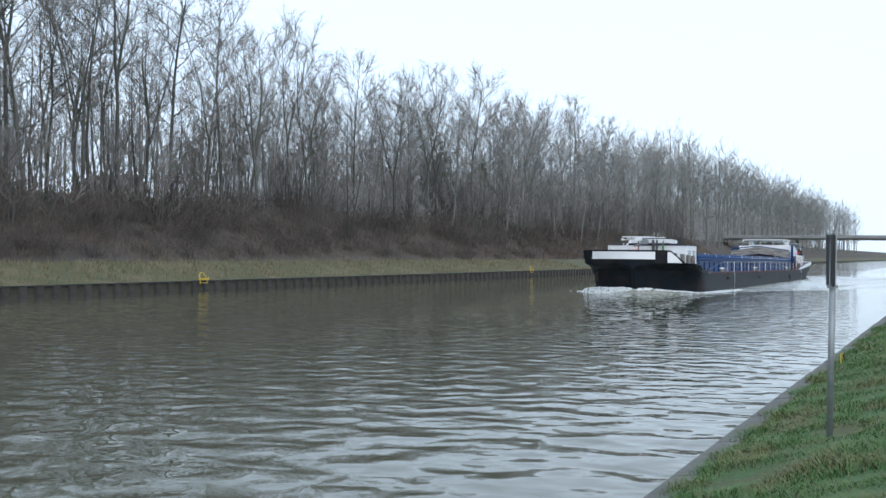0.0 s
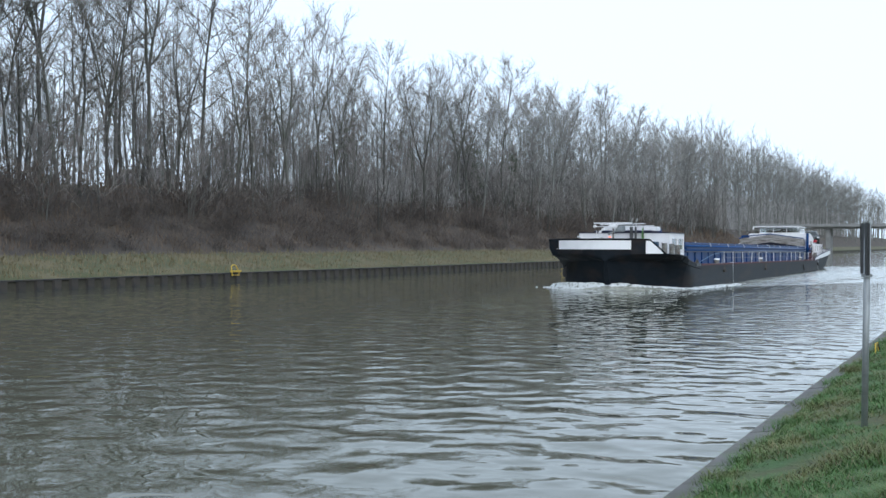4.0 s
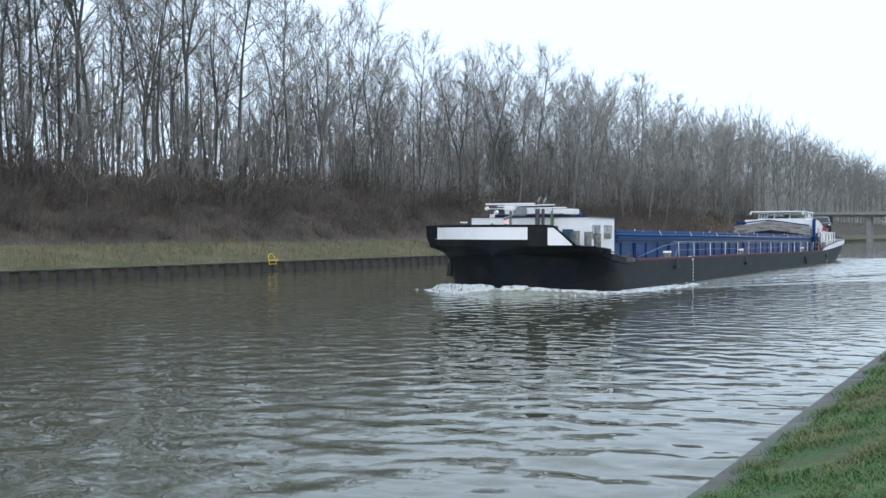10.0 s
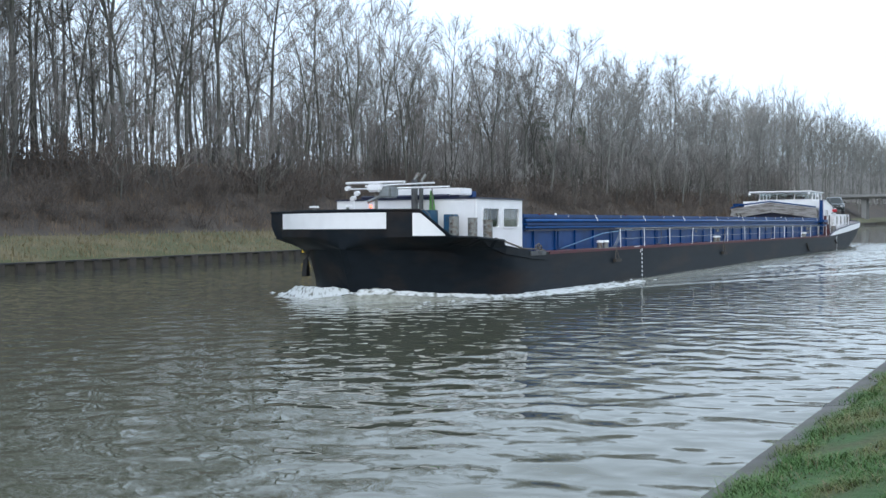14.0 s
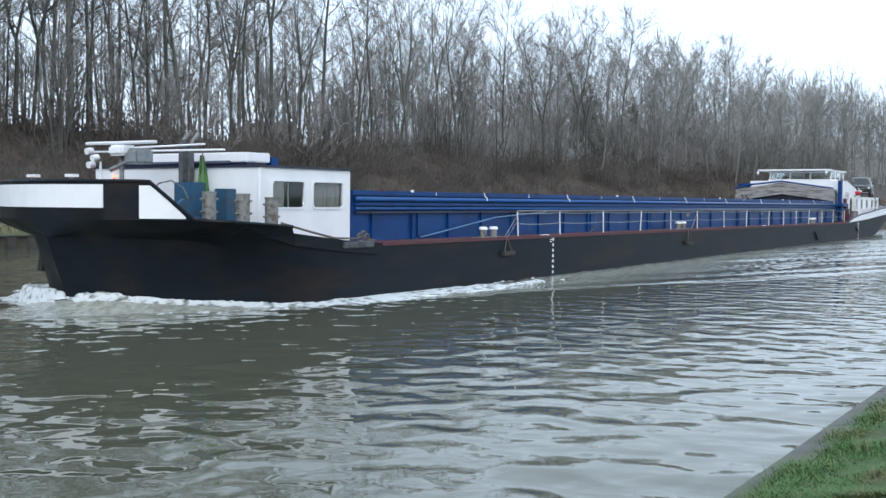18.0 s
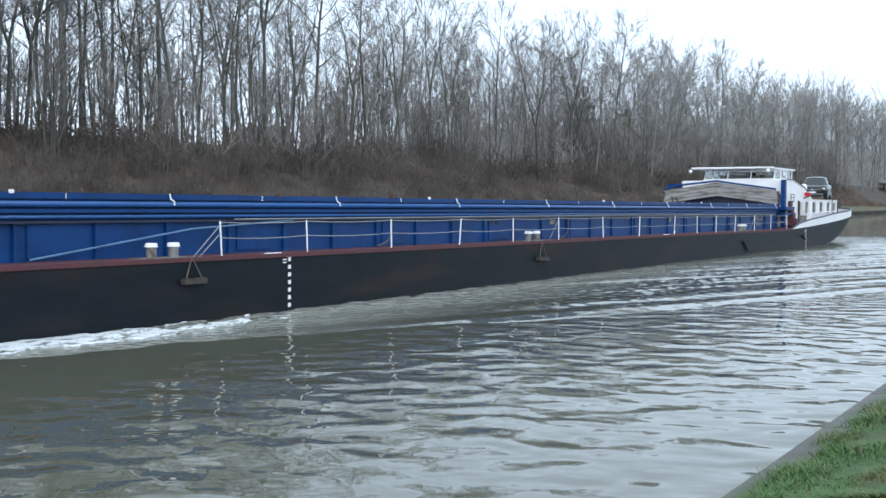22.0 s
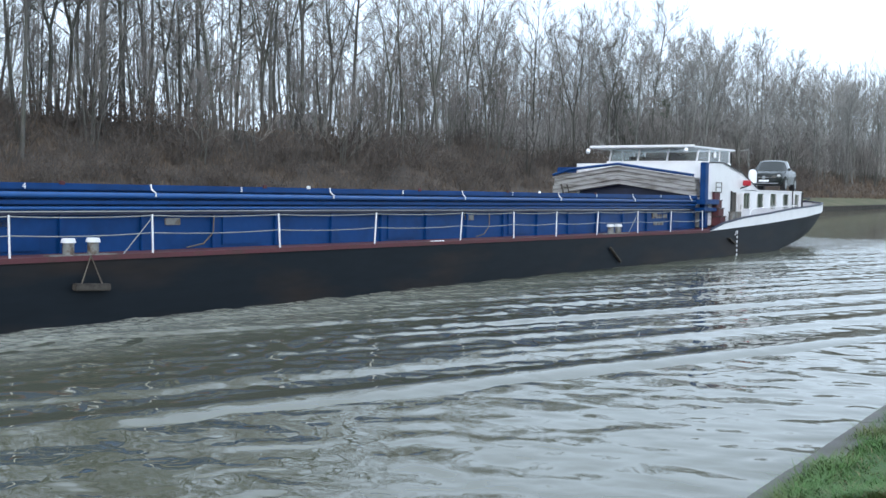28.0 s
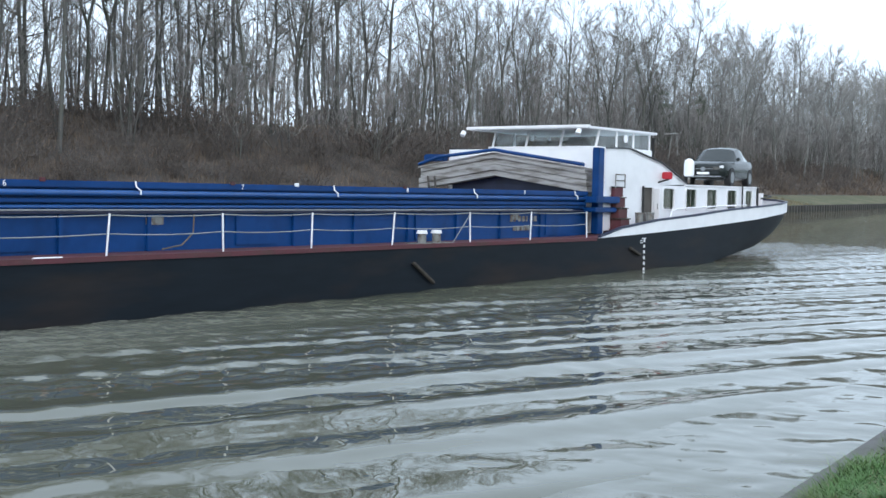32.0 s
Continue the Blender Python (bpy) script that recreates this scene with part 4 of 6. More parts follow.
def strip_along(table_half, za, zb, ys, out, thick, side):
    """A thin plank that follows the hull's side between two height tables."""
    v, f = [], []
    for y in ys:
        for o, z in ((out, za(y)), (out, zb(y)), (out - thick, zb(y)), (out - thick, za(y))):
            v.append((CX + side * (table_half(y, z) + o), y, z))
    for i in range(len(ys) - 1):
        for k in range(4):
            f.append((i * 4 + k, (i + 1) * 4 + k, (i + 1) * 4 + (k + 1) % 4, i * 4 + (k + 1) % 4))
    f.append((0, 1, 2, 3))
    m = (len(ys) - 1) * 4
    f.append((m + 3, m + 2, m + 1, m))
    bm = bmesh.new()
    vs = [bm.verts.new(p) for p in v]
    for q in f:
        bm.faces.new([vs[i] for i in q])
    return bm


def wall_y(x0, x1, ya, yb, za, zb, holes):
    """A wall along y with window holes (y0, y1, z0, z1), all at one height band."""
    bm = bmesh.new()
    if not holes:
        return box(x0, x1, ya, yb, za, zb, 0, bm)
    h0, h1 = holes[0][2], holes[0][3]
    box(x0, x1, ya, yb, za, h0, 0, bm)
    box(x0, x1, ya, yb, h1, zb, 0, bm)
    y = ya
    for a, b, _, _ in holes:
        box(x0, x1, y, a, h0, h1, 0, bm)
        y = b
    box(x0, x1, y, yb, h0, h1, 0, bm)
    bmesh.ops.remove_doubles(bm, verts=bm.verts, dist=0.0005)
    return bm


def window_y(parent, x, a, b, z0, z1, curtain, frame_mat=None, out=1, corner=0.1):
    """A framed pane in a wall along y, with a curtain or a dark room behind."""
    fb = bmesh.new()

    def outline(grow, radius):
        pts = []
        for cy, cz, a0 in ((b + grow - radius, z1 + grow - radius, 0), (a - grow + radius, z1 + grow - radius, 90), (a - grow + radius, z0 - grow + radius, 180), (b + grow - radius, z0 - grow + radius, 270)):
            pts += [(cy + radius * math.cos(radians(a0 + q)), cz + radius * math.sin(radians(a0 + q))) for q in (0, 30, 60, 90)]
        return pts

    rings = []
    for grow, radius, dx in ((-0.012, corner, -0.04), (-0.012, corner, 0.03), (0.045, corner + 0.05, 0.03), (0.045, corner + 0.05, 0.0)):
        rings.append([fb.verts.new((x + out * dx, p[0], p[1])) for p in outline(grow, radius)])
    for q, e in zip(rings, rings[1:]):
        for k in range(16):
            fb.faces.new((q[k], q[(k + 1) % 16], e[(k + 1) % 16], e[k]))
    win = part("window", fb, frame_mat or M_WHITE, parent)
    p = part("pane", box(min(x - 0.02 * out, x - 0.012 * out), max(x - 0.02 * out, x - 0.012 * out), a, b, z0, z1), M_GLASS, win)
    p.visible_shadow = False
    mid = (a + b) / 2
    part("mullion", box(x - 0.025, x - 0.005, mid - 0.018, mid + 0.018, z0, z1), M_STEEL, win)
    if curtain:
        bm = bmesh.new()
        n = 24
        top = [bm.verts.new((x - out * (0.09 + 0.02 * math.sin(i * 1.9)), a + (b - a) * curtain * i / n, z1)) for i in range(n + 1)]
        bot = [bm.verts.new((x - out * (0.09 + 0.02 * math.sin(i * 1.9 + 0.3)), a + (b - a) * curtain * i / n, z0)) for i in range(n + 1)]
        for i in range(n):
            bm.faces.new((top[i], top[i + 1], bot[i + 1], bot[i]))
        part("curtain", bm, M_CURTAIN, win)
    return win


def build_barge():
    barge = thing("barge", "long black and blue motor cargo barge under way with white houses", "barge")
    hull_mesh(barge)
    # boards on the rounded bow
    def bow_board(h0, h1, z0, top, label):
        bm = bmesh.new()
        n, rings = 18, []
        for k in range(n + 1):
            h = h0 + (h1 - h0) * k / n
            y = -18.5 + 0.11 * h * h
            d = Vector((0.22 * h, -1, 0)).normalized()
            p, z1 = Vector((CX + h, y, 0)), top(y)
            rings.append([bm.verts.new((p.x + d.x * o, p.y + d.y * o, z)) for o, z in ((0.03, z0), (0.03, z1), (-0.02, z1), (-0.02, z0))])
        for p, q in zip(rings, rings[1:]):
            for k in range(4):
                bm.faces.new((p[k], q[k], q[(k + 1) % 4], p[(k + 1) % 4]))
        bm.faces.new(rings[0])
        bm.faces.new(rings[-1][::-1])
        part("bow_panel", bm, M_WHITE, barge, label)

    bow_board(-3.5, 1.56, 2.36, lambda y: 2.9, "white name board on the rounded bow")
    bow_board(2.36, 3.32, 2.12, lambda y: max(2.15, min(2.88, curve_at(SHEER, y) - 0.05)), "white side board of the bow")
    top = bmesh.new()
    front = [(CX + h, -18.5 + 0.11 * h * h, 2.98) for h in (-3.5, -2.5, -1.5, -0.7, 0, 0.7, 1.5, 2.1, 2.55)]
    rod(front + [(CX + curve_at(DECK_HALF, y), y, curve_at(SHEER, y) + 0.01) for y in (-17.25, -16.6, -16, -15.2, -14.5)], 0.045, 6, top)
    rod([(CX - curve_at(DECK_HALF, y), y, curve_at(FAR_SHEER, y) + 0.01) for y in (-17.2, -17.05, -16.85, -16.2, -15.5, -14.5)], 0.045, 6, top)
    part("bow_rim", top, M_HULL, barge)
    for side in (1, -1):
        ys = [-14.6, -12.2, -10.6, -9, 0, 20, 45]
        bm = strip_along(half_at, lambda y: curve_at(SHEER, y) - 0.07, lambda y: curve_at(SHEER, y) + 0.03, ys[2:], 0.03, 0.05, side)
        part("gunwale_strip", bm, M_RED, barge, "worn red-brown gunwale strip")
        ys = [-16.8, -16.2, -15.2, -14.45, -13.5, -12.2, -10.9]
        bm = strip_along(half_at, lambda y: curve_at(SHEER, y) - 0.3, lambda y: curve_at(SHEER, y) - 0.02, ys, 0.06, 0.06, side)
        part("rubbing_strake", bm, M_HULL, barge)
        ys = [45.2, 46.6, 49, 52, 54, 55, 57, 58, 59, 60, 61.5, 62.8, 63.6, 63.9]
        bm = strip_along(lambda y, z: curve_at(DECK_HALF, y), lambda y: curve_at(SHEER, y), lambda y: curve_at(BULWARK, y), ys, 0.012, 0.05, side)
        part("stern_bulwark", bm, M_WHITE, barge, "white stern bulwark")
        bm = strip_along(lambda y, z: curve_at(DECK_HALF, y), lambda y: curve_at(BULWARK, y), lambda y: curve_at(BULWARK, y) + 0.07, ys, 0.03, 0.1, side)
        part("stern_rim", bm, M_DKBLUE, barge, "dark blue rim")
    # hold coaming
    for side in (1, -1):
        xo = CX + side * 2.9
        x0, x1 = sorted((xo, xo - side * 0.06))
        co = part("coaming", box(x0, x1, -10.35, 46.3, 1.4, 2.75), M_BLUE, barge, "blue steel hold coaming")
        a, b = sorted((xo + side * 0.10, xo - side * 0.12))
        part("coaming_rim", box(a, b, -10.45, 46.3, 2.73, 2.87, 0.015), M_BLUE, barge)
        part("coaming_tube", rod([(xo + side * 0.12, -10.3, 2.63), (xo + side * 0.12, 46, 2.63)], 0.065, 10), M_BLUELIGHT, barge, "light blue pipe", smooth=True)
        part("coaming_tube", rod([(xo + side * 0.10, -10.3, 2.36), (xo + side * 0.10, 46, 2.36)], 0.045, 10), M_BLUELIGHT, barge, "light blue pipe", smooth=True)
        a, b = sorted((xo + side * 0.17, xo - side * 0.0))
        part("coaming_ledge", box(a, b, -10.3, 46, 2.44, 2.52, 0.01), M_BLUE, barge)
        a, b = sorted((xo + side * 0.13, xo - side * 0.0))
        part("coaming_ledge", box(a, b, -10.3, 46, 2.22, 2.27, 0.01), M_DKBLUE, barge)
        y = -9.4
        i = 0
        while y < 45.5:
            a, b = sorted((xo + side * 0.07, xo))
            part("stiffener", box(a, b, y - 0.05, y + 0.05, 1.42, 2.23, 0.01), M_BLUE, co)
            if side == 1 and i % 3 == 1:
                part("panel", box(xo, xo + 0.04, y + 0.3, y + 1.6, 1.5, 2.2, 0.01), M_BLUE, co)
            y += 2.12
            i += 1
    part("hold_end", box(CX - 2.9, CX + 2.9, -10.4, -10.34, 1.4, 2.86), M_BLUE, barge)
    part("hold_end", box(CX - 2.9, CX + 2.9, 46.28, 46.34, 1.4, 2.86), M_BLUE, barge)
    # marks on the coaming
    for y in (-3.03, 3.35, 9.8, 16.2, 22.2, 28.35, 34.25, 40.0, 45.4):
            part("tick", rod([(CX + 3.03, y, 2.88), (CX + 3.06, y, 2.76), (CX + 3.10, y + 0.08, 2.69), (CX + 3.10, y + 0.08, 2.61)], 0.02, 6), M_WHITE, barge, "white painted hook")
    for k, y in enumerate((-6.03, 0.25, 6.6, 13.0, 19.0, 25.4, 31.3, 37.1, 42.6)):
        number_mark(barge, str(k + 1), y)
    # railing on the side deck
    posts = (-2.23, 0.98, 4.8, 8.55, 12.05, 15.5, 19.4, 23.0, 27.0, 29.95, 32.6, 35.45, 38.7, 41.6, 44.75)
    r = random.Random(4)
    for side in (1, -1):
        x = CX + side * 3.9
        tops = []
        for y in posts:
            lx, ly = r.uniform(-0.02, 0.02), r.uniform(-0.07, 0.10)
            tops.append((x + lx, y + ly, 2.25))
            part("rail_post", rod([(x, y, 1.4), (x + lx, y + ly, 2.25)], 0.021, 6), M_WHITE, barge, "white rail post")
        for z, sag in ((2.22, 0.03), (1.86, 0.04)):
            w = bmesh.new()
            line = []
            for p, q in zip(tops, tops[1:]):
                for s in (0, 0.25, 0.5, 0.75):
                    line.append((p[0] + (q[0] - p[0]) * s, p[1] + (q[1] - p[1]) * s, z - sag * 4 * s * (1 - s)))
            line.append((tops[-1][0], tops[-1][1], z))
            rod(line, 0.012, 5, w)
            part("rail_wire", w, M_WIRE, barge, "pale steel wire")
        part("rail_stay", rod([(x, -2.23, 2.2), (x, -3.2, 1.42)], 0.012, 5), M_WIRE, barge)
        part("rail_stay", rod([(x, -2.23, 2.0), (x, -3.0, 1.42)], 0.012, 5), M_WIRE, barge)
        part("rail_stay", rod([(x, 15.5, 2.2), (x, 14.7, 1.42)], 0.012, 5), M_WIRE, barge)
        part("rail_stay", rod([(x, 38.7, 2.2), (x, 37.9, 1.42)], 0.012, 5), M_WIRE, barge)
        for y in (-4.3, -3.62, 13.5, 14.1, 36.85, 37.45):
            bitt(barge, CX + side * 3.72, y, 1.42)
        for y in (-3.96, 13.8, 37.15):
            part("bitt_plate", box(CX + side * 3.72 - 0.2, CX + side * 3.72 + 0.2, y - 0.75, y + 0.75, 1.42, 1.455, 0.01), M_STEEL, barge)
        for y in (0.0, 48.1):
            draft_scale(barge, side, y)
    part("boat_hook", rod([(CX + 3.05, -7.0, 1.48), (CX + 3.12, -2.4, 2.06), (CX + 3.16, 1.3, 2.24)], 0.025, 8), M_PALEBLUE, barge, "light blue pole leaning on the coaming")
    part("spare_pole", rod([(CX + 3.2, -1.0, 2.28), (CX + 3.2, 22.0, 2.30), (CX + 3.2, 45.0, 2.28)], 0.018, 6), M_WIRE, barge, "long pale pole")
    # small fittings on the coaming and gunwale
    for y in (12.0, 16.4, 28.4, 41.7):
        part("sign_plate", box(CX + 2.9, CX + 2.94, y + 0.3, y + 0.75, 1.98, 2.14, 0.01), M_STEEL, barge, "small pale plate")
    for y in (5.6, 17.6, 29.4):
        part("hose", rod([(CX + 3.02, y + 0.5, 2.2), (CX + 3.05, y + 0.45, 1.8), (CX + 3.1, y + 0.1, 1.55), (CX + 3.2, y - 0.5, 1.48)], 0.018, 6), M_ROPE, barge, "hanging hose")
    for y in (25.6, -0.6):
        part("fairlead_bar", rod([(-0.02, y - 0.3, 1.42), (-0.02, y + 0.3, 1.42)], 0.05, 8), M_WHITE, barge, "white fairlead bar")
    for y in (-9.0, -7.4, 0.9, 6.1, 8.2, 13.9, 19.8, 21.4, 26.2, 31.0, 33.0, 37.0):
        part("rim_lug", box(CX + 2.98, CX + 3.03, y - 0.06, y + 0.06, 2.84, 2.92, 0.01), M_WHITE if y in (-7.4, 8.2, 21.4, 33.0) else M_RED, barge)
    # fenders hung over the side
    for y, z, ang, l in ((-3.45, 0.92, 0, 0.75), (13.7, 0.83, 3, 0.85), (36.4, 0.72, 33, 1.0), (47.4, 0.95, 20, 0.75)):
        thick = 0.045 if ang > 10 else 0.07
        f = part("fender", box(0, 2 * thick, -l / 2, l / 2, -thick, thick, 0.02), M_WOOD, barge, "worn wooden fender")
        f.location, f.rotation_euler = (0.02, y, z), (radians(-ang), 0, 0)
        if ang > 10:
            continue
        part("rope", rod([(0.07, -0.25, 0.06), (0.02, -0.02, 1.45 - z), (0.07, 0.25, 0.06)], 0.016, 5), M_ROPE, f)
    front_house(barge)
    stern_house(barge)
    return barge


def number_mark(barge, text, y):
    c = bpy.data.curves.new("number", "FONT")
    c.body, c.size, c.extrude, c.align_x = text, 0.17, 0.004, "CENTER"
    tmp = bpy.data.objects.new("number", c)
    scene.collection.objects.link(tmp)
    me = bpy.data.meshes.new_from_object(tmp)
    bpy.data.objects.remove(tmp)
    bpy.data.curves.remove(c)
    me.materials.append(M_WHITE)
    ob = new("hold_number", me)
    ob.parent = barge
    ob.matrix_basis = pose(CX + 3.008, y, 2.745, 90, 0, 90)
    ob["label"] = "white painted hold number"


def bitt(barge, x, y, z):
    b = part("bollard", rod([(x, y, z), (x, y, z + 0.05), (x, y, z + 0.27)], 0.115, 14), M_STEEL, barge, "worn grey steel bollard", smooth=False)
    part("cap", rod([(x, y, z + 0.27), (x, y, z + 0.33), (x, y, z + 0.36)], 0.15, 14, r1=0.12), M_WHITE, b, "pale cap")


def draft_scale(barge, side, y):
    x = CX + side * 4.1
    a, b = sorted((x, x + side * 0.012))
    marks = [(y - 0.05, y + 0.05, 1.24 - 0.19 * k, 1.34 - 0.19 * k) for k in range(7)]
    marks += [(y - 0.16, y + 0.1, 1.345, 1.375), (y - 0.26, y - 0.12, 1.20, 1.23), (y - 0.26, y - 0.12, 1.27, 1.3)]
    for y0, y1, z0, z1 in marks:
        part("draught_mark", box(a, b, y0, y1, z0, z1), M_WHITE, barge, "white draught mark")


def front_house(barge):
    zt = 3.40
    for side in (1, -1):
        xo = CX + side * 2.94
        x0, x1 = sorted((xo, xo - side * 0.06))
        part("house_wall", wall_y(x0, x1, -14.36, -10.5, 1.45, zt, ((-13.88, -12.56, 2.38, 3.07), (-12.2, -10.84, 2.38, 3.07))), M_WHITE, barge, "white cabin wall")
        window_y(barge, xo, -13.88, -12.56, 2.38, 3.07, 0.45, out=side)
        window_y(barge, xo, -12.2, -10.84, 2.38, 3.07, 1.0, out=side)
    part("house_wall", box(CX - 2.88, CX + 2.88, -14.36, -14.3, 1.45, zt), M_WHITE, barge, "white cabin front")
    part("corner_post", rod([(CX + 2.9, -14.32, 1.5), (CX + 2.9, -14.32, zt)], 0.06, 10), M_WHITE, barge)
    part("house_wall", box(CX - 2.88, CX + 2.88, -10.54, -10.48, 1.45, zt), M_WHITE, barge)
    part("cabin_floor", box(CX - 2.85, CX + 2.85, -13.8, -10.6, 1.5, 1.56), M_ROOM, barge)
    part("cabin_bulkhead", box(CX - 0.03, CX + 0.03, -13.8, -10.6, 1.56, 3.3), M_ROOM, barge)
    part("house_roof", box(CX - 3.0, CX + 3.0, -14.42, -10.44, zt, zt + 0.05, 0.012), M_DKBLUE, barge, "dark blue edged roof")
    part("roof_hatch", box(CX - 1.5, CX + 1.95, -13.7, -12.75, 3.56, 3.82, 0.03), M_WHITE, barge, "white raised roof hatch")
    part("hatch_base", box(CX - 1.4, CX + 1.85, -13.6, -12.8, 3.45, 3.56), M_DKBLUE, barge)
    part("hatch_end", box(CX + 1.5, CX + 1.95, -12.72, -12.4, 3.45, 3.72, 0.02), M_BLUE, barge, "blue box on the roof")
    part("lowered_mast", rod([(CX - 2.0, -14.1, 3.51), (CX + 1.7, -14.1, 3.53)], 0.06, 10), M_DKBLUE, barge, "lowered dark mast", smooth=True)
    mast = part("mast", box(CX + 0.46, CX + 0.64, -14.68, -14.48, 1.7, 4.12, 0.02), M_SCUFF, barge, "dark grey mast stump")
    part("mast_leg", box(CX + 0.78, CX + 0.9, -14.68, -14.53, 1.7, 3.95, 0.02), M_SCUFF, mast)
    part("horn", rod([(CX + 0.55, -14.6, 4.1), (CX + 0.56, -14.5, 4.2), (CX + 0.6, -14.34, 4.32)], 0.035, 8, r1=0.07), M_STEEL, mast, "weathered horn")
    part("horn", rod([(CX + 0.84, -14.6, 3.94), (CX + 0.84, -14.52, 4.12), (CX + 0.88, -14.36, 4.28)], 0.035, 8, r1=0.06), M_STEEL, mast, "weathered horn")
    part("crosstree", rod([(CX - 1.4, -14.8, 3.92), (CX + 1.5, -14.8, 3.98)], 0.028, 8), M_WHITE, mast, "white cross bar")
    radar = part("radar", rod([(CX - 0.2, -16.0, 1.9), (CX - 0.2, -16.0, 3.8)], 0.06, 10), M_STEEL, barge)
    part("scanner", box(CX - 1.45, CX + 1.0, -16.1, -15.92, 3.95, 4.03, 0.03), M_WHITE, radar, "white radar bar")
    part("gearbox", box(CX - 0.45, CX + 0.1, -16.25, -15.75, 3.66, 3.93, 0.06), M_WHITE, radar)
    part("bracket", box(CX - 0.05, CX + 0.45, -16.1, -15.5, 3.45, 3.85, 0.06), M_GALV, radar)
    part("strut", rod([(CX + 0.2, -15.9, 3.6), (CX - 0.5, -16.1, 3.3)], 0.06, 8), M_GALV, radar)
    part("yard", rod([(CX - 1.4, -15.9, 3.78), (CX + 2.0, -14.6, 3.84)], 0.028, 8), M_WHITE, radar)
    for x, y, z in ((CX - 1.4, -15.95, 3.82), (CX - 0.75, -16.35, 3.62), (CX - 0.95, -16.3, 3.45)):
        part("searchlight", rod([(x, y + 0.06, z), (x, y - 0.12, z - 0.03)], 0.085, 14), M_WHITE, radar, "white searchlight")
    cone = part("lamp_cone", rod([(CX - 1.4, -15.6, 2.95), (CX - 1.4, -15.6, 3.1), (CX - 1.4, -15.6, 3.55)], 0.09, 10, r1=0.02), M_WHITE, barge, "white lamp cone")
    for x in (CX - 1.95, CX - 0.55):
        part("vent", rod([(x, -17.3, 1.9), (x, -17.3, 3.1)], 0.05, 8), M_STEEL, barge)
        part("vent_cap", rod([(x, -17.3, 3.1), (x, -17.3, 3.17)], 0.17, 12), M_WHITE, barge)
    part("lamp_stand", rod([(CX - 0.4, -16.05, 1.9), (CX - 0.4, -16.05, 3.1)], 0.03, 8), M_STEEL, barge)
    part("signal_lamp", rod([(CX - 0.4, -16.05, 3.1), (CX - 0.4, -16.05, 3.19)], 0.045, 10), M_LAMP, barge, "lit red-orange lamp")
    # winch, locker, cloth
    winch = part("winch", rod([(CX + 1.3, -16.3, 2.3), (CX + 2.2, -16.3, 2.3)], 0.2, 16), M_TEAL, barge, "blue anchor winch", smooth=False)
    part("gear_wheel", rod([(CX + 2.2, -16.3, 2.32), (CX + 2.28, -16.3, 2.32)], 0.27, 18), M_TEAL, winch)
    part("winch_base", box(CX + 1.0, CX + 2.5, -16.7, -15.8, 1.9, 2.15, 0.02), M_BLUE, winch)
    part("hoop", rod([(CX + 2.0, -17.2, 2.7), (CX + 2.0, -16.9, 2.95), (CX + 2.0, -16.5, 3.02), (CX + 2.0, -16.1, 2.85), (CX + 2.0, -15.8, 2.4)], 0.02, 6), M_STEEL, winch)
    part("locker", box(CX + 1.2, CX + 1.75, -15.6, -15.0, 1.9, 3.0, 0.02), M_TEAL, barge, "tall blue deck locker")
    part("locker", box(CX + 1.9, CX + 2.3, -14.9, -14.5, 1.7, 2.85, 0.02), M_TEAL, barge, "blue deck locker")
    cloth = bmesh.new()
    n = 10
    rows = []
    for j in range(7):
        z = 3.7 - 0.2 * j
        rows.append([cloth.verts.new((CX + 1.32 + 0.05 * math.sin(i * 1.3 + j * 0.4), -14.72 + (0.10 + 0.06 * j) * (i / n - 0.5) * 1.3, z)) for i in range(n + 1)])
    for p, q in zip(rows, rows[1:]):
        for i in range(n):
            cloth.faces.new((p[i], p[i + 1], q[i + 1], q[i]))
    bmesh.ops.solidify(cloth, geom=cloth.faces[:], thickness=0.012)
    part("flag", cloth, M_GREEN, barge, "green furled cloth on the mast", smooth=True)
    part("flag_staff", rod([(CX + 1.37, -14.72, 1.9), (CX + 1.37, -14.74, 3.85)], 0.02, 6), M_STEEL, barge)
    for side in (1, -1):
        for y, z, h in ((-16.4, 1.98, 3.12), (-15.45, 1.94, 3.34), (-14.55, 1.86, 3.48)):
            x = CX + side * h
            b = part("double_bollard", rod([(x, y, z - 0.1), (x, y, z + 0.74)], 0.165, 16), M_STEEL, barge, "tall worn grey bollard", smooth=False)
            part("cap", rod([(x, y, z + 0.74), (x, y, z + 0.78)], 0.178, 16), M_STEEL, b)
            for dz in (0.3, 0.6):
                part("pin", rod([(x - 0.0, y - 0.3, z + dz), (x, y + 0.3, z + dz)], 0.03, 8), M_STEEL, b)
        x = CX + side * 3.95
        part("mooring_rope", rod([(x - 0.2 * side, -14.5, 2.0), (x, -13.6, 1.78), (x, -12.6, 1.6), (x, -11.6, 1.56), (x - 0.02, -11.3, 1.62), (x, -11.0, 1.52), (x, -10.7, 1.5)], 0.03, 6), M_ROPE, barge, "mooring rope along the gunwale")
        coil = bmesh.new()
        for k, (cy, cz, q) in enumerate(((-11.42, 1.6, 0.13), (-11.3, 1.68, 0.1), (-11.2, 1.58, 0.12))):
            rod([(x + 0.03 * k * side, cy + q * math.cos(0.7 * i + k), cz + 0.8 * q * math.sin(0.7 * i + k)) for i in range(10)], 0.028, 6, coil)
        part("rope_coil", coil, M_ROPE, barge, "knotted mooring rope on the fairlead")
